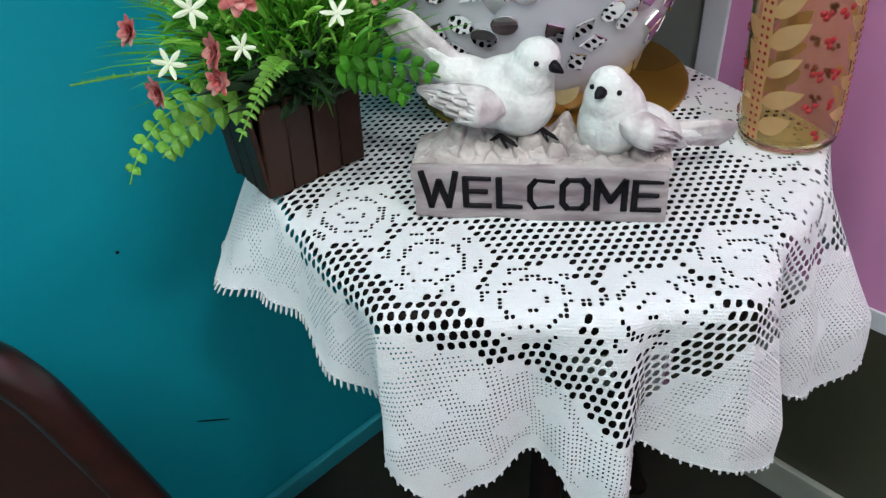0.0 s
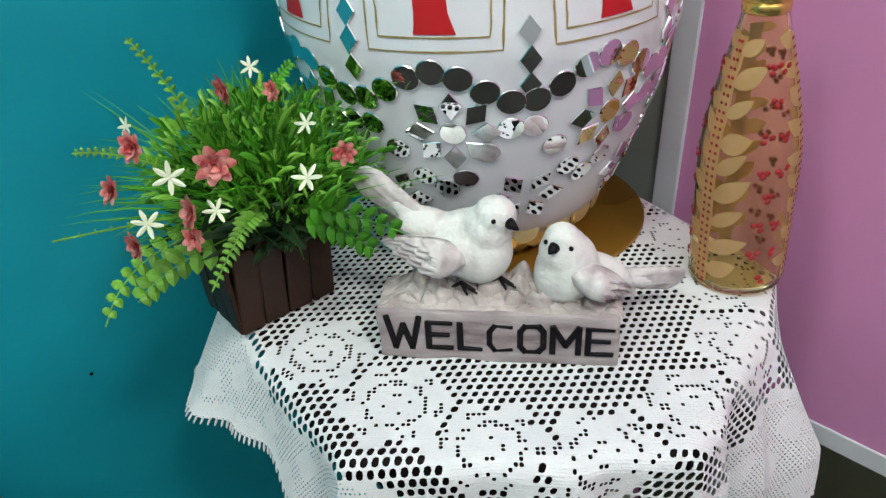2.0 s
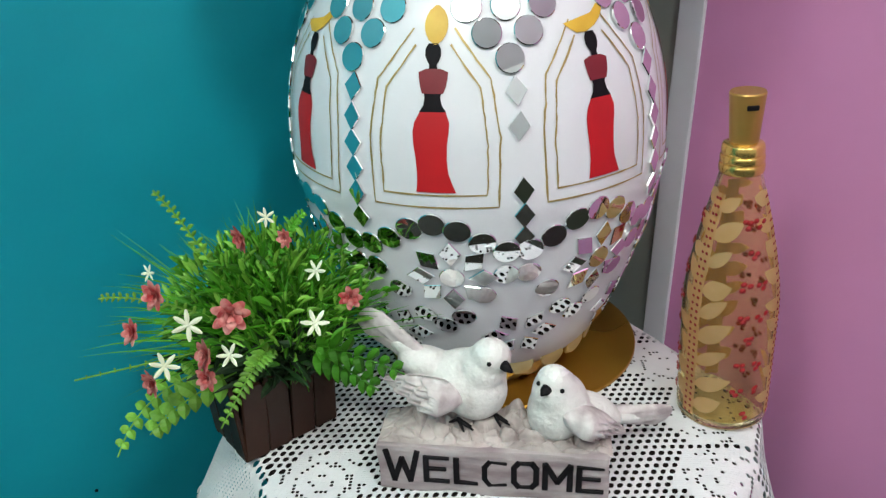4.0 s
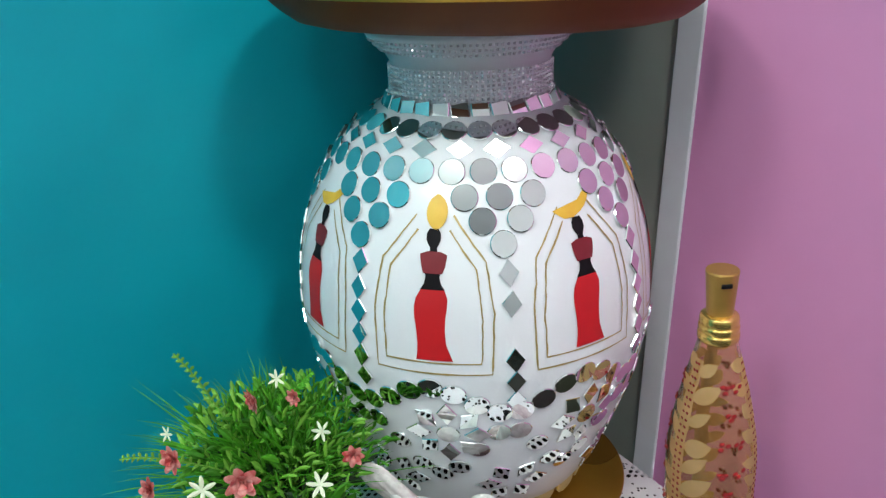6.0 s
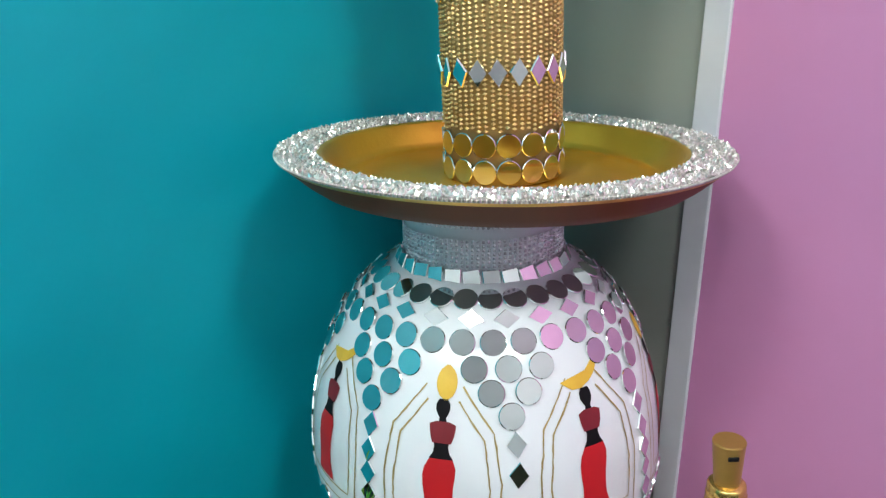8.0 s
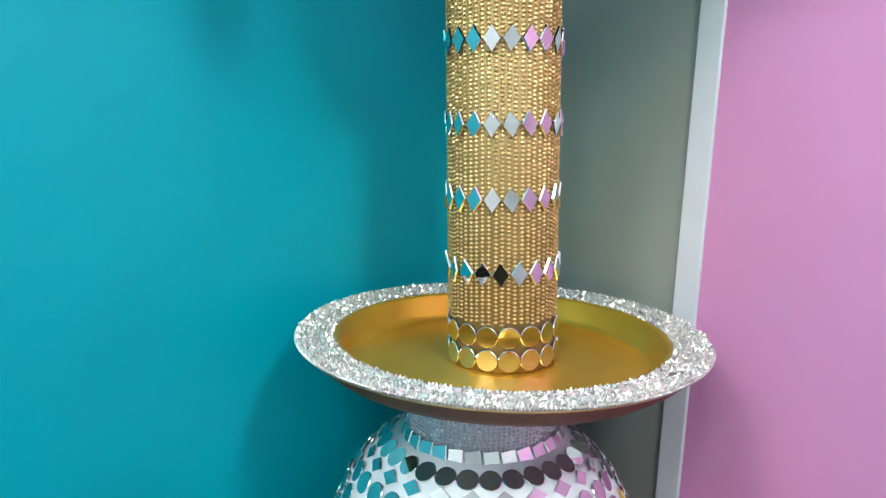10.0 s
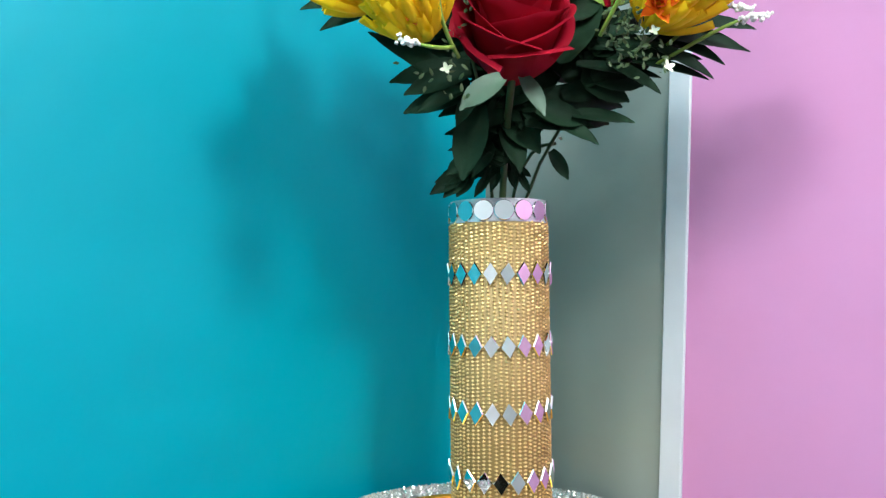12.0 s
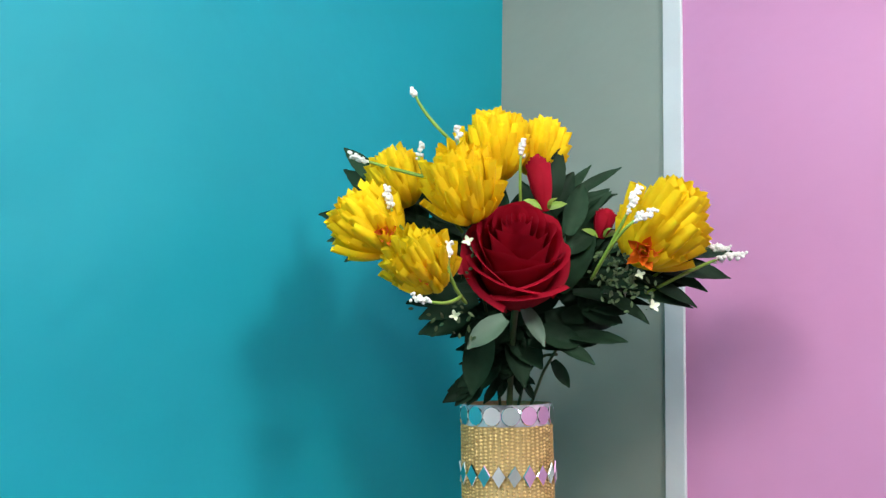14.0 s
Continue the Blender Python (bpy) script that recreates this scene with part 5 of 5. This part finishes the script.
def yellow_bloom(at, out, size, heart=None):
    """A half-open bloom of many narrow petals."""
    p = BINV @ Vector(at)
    m = facing(p, out)
    b = Bundle()
    layers = ((10, 5, 1.0), (15, 13, 1.18), (19, 21, 1.28), (23, 30, 1.32), (25, 39, 1.28), (25, 48, 1.16), (22, 58, 1.0), (18, 70, 0.80))
    for count, open_, ln in layers:
        for k in range(count):
            w = 360 * (k + random.random() * 0.5) / count
            mm = m @ pose(0, 0, -size * 0.55, 0, 0, w) @ pose(0, size * 0.10, 0, 90 - open_ + random.gauss(0, 6), random.gauss(0, 5), 0)
            flat_petal(b, mm, size * ln * random.uniform(0.88, 1.1), size * 0.134, 0.60, 0.42, 6, 4, 0.62)
    ob = place("yellow_bloom", b.mesh("yellow_bloom", YELLOW, True), BOUQUET, None, "yellow many-petalled silk bloom")
    if heart:
        c = Bundle()
        hm = facing(p + Vector(heart), (-0.25, -0.9, -0.15))
        for k in range(14):
            mm = hm @ pose(0, 0, -size * 0.22, 0, 0, 77 * k) @ pose(0, size * 0.02, 0, 80 - 4 * k, 0, 0)
            flat_petal(c, mm, size * 0.36, size * 0.075, 0.5, 0.1, 4, 2, 0.8)
        place("bloom_centre", c.mesh("bloom_centre", ORANGE, True), ob, None, "orange bloom centre")


random.seed(33)
yellow_bloom((-0.067, 0.725, 1.860), (-0.70, -0.45, 0.60), 0.057, (0.012, -0.030, -0.004))
yellow_bloom((-0.008, 0.672, 1.814), (-0.40, -0.62, 0.60), 0.052, (-0.002, -0.028, -0.006))
yellow_bloom((0.032, 0.705, 1.900), (-0.25, -0.60, 0.75), 0.062)
yellow_bloom((0.067, 0.800, 1.968), (-0.05, -0.35, 0.95), 0.061)
yellow_bloom((0.125, 0.835, 1.980), (0.15, -0.2, 0.95), 0.052)
yellow_bloom((-0.045, 0.775, 1.925), (-0.45, -0.3, 0.85), 0.050)
yellow_bloom((0.244, 0.735, 1.863), (0.50, -0.45, 0.72), 0.073, (-0.022, -0.040, -0.024))


ROSE_RINGS = ((2, 0.07, 0.62, 0.02), (3, 0.15, 0.64, 0.03), (3, 0.24, 0.63, 0.04), (3, 0.34, 0.59, 0.06), (4, 0.46, 0.54, 0.09), (4, 0.58, 0.45, 0.13), (4, 0.68, 0.33, 0.18), (4, 0.76, 0.14, 0.22), (5, 0.80, -0.12, 0.24))
BUD_RINGS = ((2, 0.16, 1.15, 0.02), (2, 0.30, 1.10, 0.03), (3, 0.44, 1.00, 0.04), (3, 0.58, 0.80, 0.06))


def rose(at, out, size, rings=ROSE_RINGS, tall=1.22, name="rose", label="large crimson velvet rose"):
    """A rose: a tight spiral heart, then wider petals whose edges roll outwards."""
    m = facing(BINV @ Vector(at), out) @ Matrix.Diagonal((1, 1, tall, 1))
    b = Bundle()
    for ring_, (count, r, top, roll) in enumerate(rings):
        for k in range(count):
            w0 = 2 * math.pi * (k + 0.37 * ring_) / count + random.gauss(0, 0.10)
            span = math.pi / count * 1.42
            top_ = top + random.gauss(0, 0.03)
            vs, fs = [], []
            n, cols = 12, 12
            for i in range(n + 1):
                t = i / n
                for c in range(cols + 1):
                    q = c / cols * 2 - 1
                    crown = 1 - 0.16 * abs(q) ** 2.6 + 0.03 * math.exp(-(q / 0.25) ** 2) * (ring_ > 4)
                    rr = r * (0.30 + 0.70 * math.sin(math.pi / 2 * min(t * 1.30, 1))) * (1 + 0.09 * q)
                    h = -1.25 + (top_ + 1.25) * t * crown
                    f = max(t - 0.70, 0) / 0.30      # the rolled lip
                    rr += roll * f * (0.55 + 0.45 * f)
                    h -= roll * 0.75 * f ** 2.4
                    rr += 0.025 * noise.noise(Vector((q * 1.8 + k, t * 2.5, ring_ * 2.1))) * t
                    w = w0 + q * span * (0.55 + 0.45 * math.sin(math.pi * (0.15 + 0.45 * t)))
                    vs.append((size * rr * math.cos(w), size * rr * math.sin(w), size * h))
            for i in range(n):
                for c in range(cols):
                    q = i * (cols + 1) + c
                    fs.append((q, q + 1, q + cols + 2, q + cols + 1))
            b.add(vs, fs, m)
    return place(name, b.mesh(name, ROSE, True), BOUQUET, None, label)


rose((0.089, 0.722, 1.846), (-0.04, -0.78, 0.62), 0.060)


def rose_bud(at, tip, r):
    a, b_ = BINV @ Vector(at), BINV @ Vector(tip)
    axis = b_ - a
    bud = rose(Vector(at) + axis * 0.5, axis, r * 1.55, BUD_RINGS, axis.length / (r * 3.6), "rose_bud", "closed crimson rose bud")
    sp = Bundle()
    for k in range(4):
        w = k * 1.57 + 0.4
        q = a + Vector((math.cos(w) * r * 2.0, math.sin(w) * r * 1.6, r * 0.6))
        blade(sp, a, a + (q - a) * 0.5 + Vector((0, 0, r * 0.3)), q, r * 0.35, 4)
    place("sepal", sp.mesh("sepal", LIGHTSTEM), bud, None, "lime green sepals")


rose_bud((0.125, 0.755, 1.895), (0.113, 0.750, 1.958), 0.0145)
rose_bud((0.195, 0.795, 1.870), (0.203, 0.790, 1.905), 0.013)


def foam_spike(at, direction, length, root):
    b = Bundle()
    d = Vector(direction).normalized()
    ico = bmesh.new()
    bmesh.ops.create_icosphere(ico, subdivisions=1, radius=1)
    iv, jf = [v.co.copy() for v in ico.verts], [tuple(v.index for v in f.verts) for f in ico.faces]
    ico.free()
    p = BINV @ Vector(at)
    for k in range(int(length / 0.0009)):
        t = k / (length / 0.0009)
        s = random.uniform(0.0024, 0.0036) * (1 - 0.45 * abs(2 * t - 1) ** 2)
        q = p + d * (t - 0.5) * length + Vector((random.gauss(0, 0.0016), random.gauss(0, 0.0016), random.gauss(0, 0.0016)))
        b.add([v * s for v in iv], jf, Matrix.Translation(q))
    ob = place("white_spike", b.mesh("white_spike", WHITEBUD), BOUQUET, None, "white foam flower spike")
    st = Bundle()
    r = BINV @ Vector(root)
    st.add(*tube(bezier(p - d * length * 0.4, p - d * 0.03, r, 6), [0.0014, 0.0016, 0.0018, 0.002, 0.002, 0.002, 0.002], 6))
    place("spike_stem", st.mesh("spike_stem", LIGHTSTEM, True), ob, None, "lime green stem")


foam_spike((-0.028, 0.713, 2.019), (-0.3, 0, 0.7), 0.010, (0.015, 0.72, 1.965))
foam_spike((0.022, 0.72, 1.974), (-0.1, 0, 1), 0.018, (0.05, 0.76, 1.86))
foam_spike((0.096, 0.73, 1.962), (0.15, 0, 1), 0.022, (0.10, 0.77, 1.86))
foam_spike((-0.021, 0.75, 1.963), (0.2, 0, 1), 0.016, (0.03, 0.78, 1.87))
foam_spike((-0.093, 0.745, 1.950), (-1, 0, 0.35), 0.024, (0.00, 0.70, 1.915))
foam_spike((-0.052, 0.70, 1.896), (-0.3, 0, 1), 0.028, (-0.02, 0.73, 1.84))
foam_spike((0.206, 0.66, 1.890), (0.45, 0, 1), 0.030, (0.17, 0.71, 1.81))
foam_spike((0.216, 0.66, 1.872), (1, 0, 0.6), 0.026, (0.175, 0.71, 1.82))
foam_spike((0.017, 0.648, 1.831), (0.1, 0, 1), 0.016, (0.035, 0.69, 1.78))
foam_spike((-0.010, 0.645, 1.780), (-1, 0, 0.25), 0.020, (0.03, 0.68, 1.787))
foam_spike((0.330, 0.738, 1.842), (1, 0, 0.25), 0.034, (0.24, 0.77, 1.80))
foam_spike((0.318, 0.738, 1.851), (1, 0, -0.1), 0.024, (0.25, 0.77, 1.82))


def broad_leaf(root, tip, width, out, mat=None, lobes=0):
    b = Bundle()
    r, t_ = BINV @ Vector(root), BINV @ Vector(tip)
    d = t_ - r
    out = Vector(out)
    if lobes:
        for k in range(lobes):
            f = (k / (lobes - 1) - 0.5) * 2
            side = d.normalized().cross(out).normalized()
            start = r + d * (0.42 - 0.18 * abs(f))
            dd = (d.normalized() + side * f * 0.62).normalized() * d.length * (0.60 - 0.12 * abs(f))
            flat_petal(b, facing(start, out, dd), dd.length, width * 0.46, 0.35, -0.14, 14, 4, 0.96, 0.06)
        flat_petal(b, facing(r, out, d), d.length * 0.66, width * 0.5, 0.3, -0.05, 14, 4, 0.96, 0.06)
    else:
        flat_petal(b, facing(r, out, d), d.length, width, 0.3, -0.16, 16, 4, 0.95, 0.04)
    return place("leaf", b.mesh("leaf", mat or BOUQUETLEAF, True), BOUQUET)


broad_leaf((0.02, 0.80, 1.84), (-0.127, 0.78, 1.963), 0.030, (-0.2, -1, 0.2), None, 5)
broad_leaf((-0.01, 0.80, 1.87), (-0.128, 0.79, 1.990), 0.026, (-0.2, -1, 0.2), None, 3)
broad_leaf((0.00, 0.78, 1.84), (-0.148, 0.76, 1.918), 0.028, (-0.2, -1, 0.5), None, 5)
broad_leaf((0.115, 0.79, 1.84), (0.150, 0.78, 1.982), 0.030, (0.1, -1, 0.1), None, 5)
broad_leaf((0.13, 0.78, 1.82), (0.180, 0.755, 1.935), 0.032, (0.2, -1, 0.2), None, 3)
broad_leaf((0.14, 0.77, 1.80), (0.172, 0.745, 1.912), 0.026, (-0.1, -1, 0.3), None)
broad_leaf((0.14, 0.80, 1.80), (0.205, 0.775, 1.905), 0.034, (0.1, -1, 0.2), None, 5)
broad_leaf((0.15, 0.80, 1.79), (0.235, 0.770, 1.872), 0.032, (0.1, -1, 0.2), None, 5)
broad_leaf((0.13, 0.81, 1.80), (0.165, 0.790, 1.950), 0.034, (0.1, -1, 0.1), None, 5)
broad_leaf((0.15, 0.80, 1.77), (0.240, 0.765, 1.820), 0.030, (0.1, -1, 0.3), None, 5)
broad_leaf((0.16, 0.78, 1.80), (0.292, 0.75, 1.803), 0.024, (0.0, -0.7, 0.7), None, 3)
broad_leaf((0.20, 0.78, 1.82), (0.362, 0.78, 1.882), 0.028, (0.1, -0.8, 0.6), None, 5)
broad_leaf((0.20, 0.77, 1.81), (0.345, 0.76, 1.845), 0.024, (0.1, -0.8, 0.6), None, 3)
broad_leaf((0.078, 0.705, 1.765), (0.036, 0.690, 1.738), 0.014, (-0.1, -0.8, 0.5), PALELEAF)
broad_leaf((0.10, 0.755, 1.782), (0.122, 0.71, 1.768), 0.010, (0.1, -0.8, 0.5), PALELEAF)
broad_leaf((0.06, 0.80, 1.760), (0.036, 0.750, 1.700), 0.019, (-0.2, -1, 0.2))
broad_leaf((0.05, 0.79, 1.77), (-0.012, 0.75, 1.776), 0.015, (-0.1, -0.9, 0.4))
broad_leaf((0.05, 0.78, 1.79), (-0.004, 0.73, 1.800), 0.015, (-0.1, -0.9, 0.4))
broad_leaf((0.05, 0.80, 1.80), (-0.030, 0.76, 1.815), 0.016, (-0.1, -0.9, 0.4))
broad_leaf((0.12, 0.80, 1.750), (0.200, 0.77, 1.772), 0.018, (0.1, -0.9, 0.4))
broad_leaf((0.12, 0.79, 1.755), (0.172, 0.77, 1.752), 0.016, (0.0, -0.9, 0.4))
broad_leaf((0.13, 0.80, 1.770), (0.215, 0.77, 1.792), 0.018, (0.1, -0.9, 0.4))
broad_leaf((0.11, 0.80, 1.74), (0.224, 0.78, 1.762), 0.024, (0.0, -0.8, 0.6), None, 3)
broad_leaf((0.145, 0.852, 1.722), (0.166, 0.848, 1.690), 0.0085, (0.0, -1, 0.2))
broad_leaf((0.07, 0.85, 1.70), (0.010, 0.84, 1.670), 0.020, (0.0, -1, 0.4), None, 5)
broad_leaf((0.07, 0.83, 1.72), (0.028, 0.82, 1.690), 0.020, (0.0, -1, 0.3), None, 3)
broad_leaf((0.07, 0.80, 1.77), (0.005, 0.74, 1.770), 0.020, (-0.1, -0.9, 0.4), None, 3)
for root, tip, wide in (((0.088, 0.858, 1.712), (0.060, 0.850, 1.668), 0.013), ((0.10, 0.858, 1.712), (0.122, 0.850, 1.674), 0.011), ((0.094, 0.862, 1.715), (0.078, 0.846, 1.676), 0.012), ((0.096, 0.866, 1.715), (0.106, 0.850, 1.680), 0.012)):
    broad_leaf(root, tip, wide, (0.0, -1, 0.3), None, 3)
random.seed(40)
for i in range(80):
    a = random.uniform(0, 2 * math.pi)
    r0 = Vector((0.09, 0.83, 1.70 + random.uniform(0, 0.10)))
    e = random.uniform(-0.1, 0.9)
    ln = random.uniform(0.04, 0.085)
    tip = r0 + Vector((math.cos(a) * math.cos(e) * ln * 0.85, math.sin(a) * math.cos(e) * ln * 0.7 - 0.01, math.sin(e) * ln))
    if tip.z < 1.735 or (tip.z < 1.79 and not 0.02 < tip.x < 0.135):
        continue
    broad_leaf(r0, tip, random.uniform(0.012, 0.019), (random.gauss(0, 0.4), -1, random.gauss(0.4, 0.3)), None, random.choice((0, 0, 3)))
for i in range(60):
    a = random.uniform(0, 2 * math.pi)
    r0 = Vector((0.10, 0.82, 1.80 + random.uniform(0, 0.08)))
    e = random.uniform(0.0, 0.9)
    ln = random.uniform(0.09, 0.15)
    tip = r0 + Vector((math.cos(a) * math.cos(e) * ln * 1.3, abs(math.sin(a)) * math.cos(e) * 0.05 - 0.03, math.sin(e) * ln))
    broad_leaf(r0, tip, random.uniform(0.013, 0.020), (random.gauss(0, 0.4), -1, random.gauss(0.3, 0.3)), None, random.choice((0, 0, 3, 5)))
for i in range(18):      # leaves that fill the heart of the bouquet
    tip = Vector((random.uniform(-0.05, 0.17), random.uniform(0.775, 0.80), random.uniform(1.86, 1.955)))
    r0 = Vector((0.09 + 0.3 * (tip.x - 0.09), 0.815, tip.z - random.uniform(0.06, 0.09)))
    broad_leaf(r0, tip, random.uniform(0.012, 0.017), (random.gauss(0, 0.4), -1, random.gauss(0.3, 0.3)))
stems = Bundle()
for root, tip in (((0.094, 0.89, 1.52), (0.092, 0.745, 1.79)), ((0.11, 0.89, 1.52), (0.24, 0.76, 1.83)), ((0.085, 0.89, 1.52), (0.03, 0.74, 1.86)), ((0.10, 0.9, 1.52), (0.15, 0.848, 1.73)), ((0.10, 0.89, 1.52), (0.07, 0.81, 1.94))):
    r, t_ = Vector(root), Vector(tip)
    stems.add(*tube([BINV @ p for p in bezier(r, (0.092, 0.888, 1.74), t_, 8)], 0.0042 if tip[1] == 0.745 else 0.0020, 8))
tagged(place("stem", stems.mesh("stem", STEM, True), BOUQUET), "dark green plastic stems", kind="stuff")
# fine sprigs with tiny white flowers
for at, n in (((0.20, 0.725, 1.82), 60), ((0.215, 0.73, 1.80), 40), ((0.025, 0.695, 1.765), 22), ((0.03, 0.72, 1.82), 20)):
    sp = Bundle()
    for i in range(n):
        p = Vector(at) + Vector((random.gauss(0, 0.016), random.gauss(0, 0.008), random.gauss(0, 0.012)))
        q = Vector((random.gauss(0, 1), random.gauss(-0.3, 0.6), random.gauss(0.3, 1))).normalized() * random.uniform(0.005, 0.009)
        blade(sp, BINV @ p, BINV @ (p + q * 0.5), BINV @ (p + q), 0.0019, 3)
    tagged(place("sprig", sp.mesh("sprig", STEM), BOUQUET), "fine pale green sprig", kind="stuff")
for at, size in (((0.237, 0.715, 1.783), 0.010), ((0.222, 0.71, 1.816), 0.008), ((0.024, 0.68, 1.766), 0.0085), ((0.036, 0.69, 1.846), 0.009), ((0.155, 0.846, 1.735), 0.004)):
    b = Bundle()
    m = facing(BINV @ Vector(at), (random.gauss(0, 0.3), -1, 0.3))
    for k in range(4):
        flat_petal(b, m @ pose(0, 0, 0, 0, 0, 90 * k + 20) @ pose(0, 0, 0, 15, 0, 0), size * 0.8, size * 0.24, 0.2, 0.1, 4, 2, 0.8)
    place("tiny_flower", b.mesh("tiny_flower", WHITEPETAL, True), BOUQUET, None, "tiny white flower")
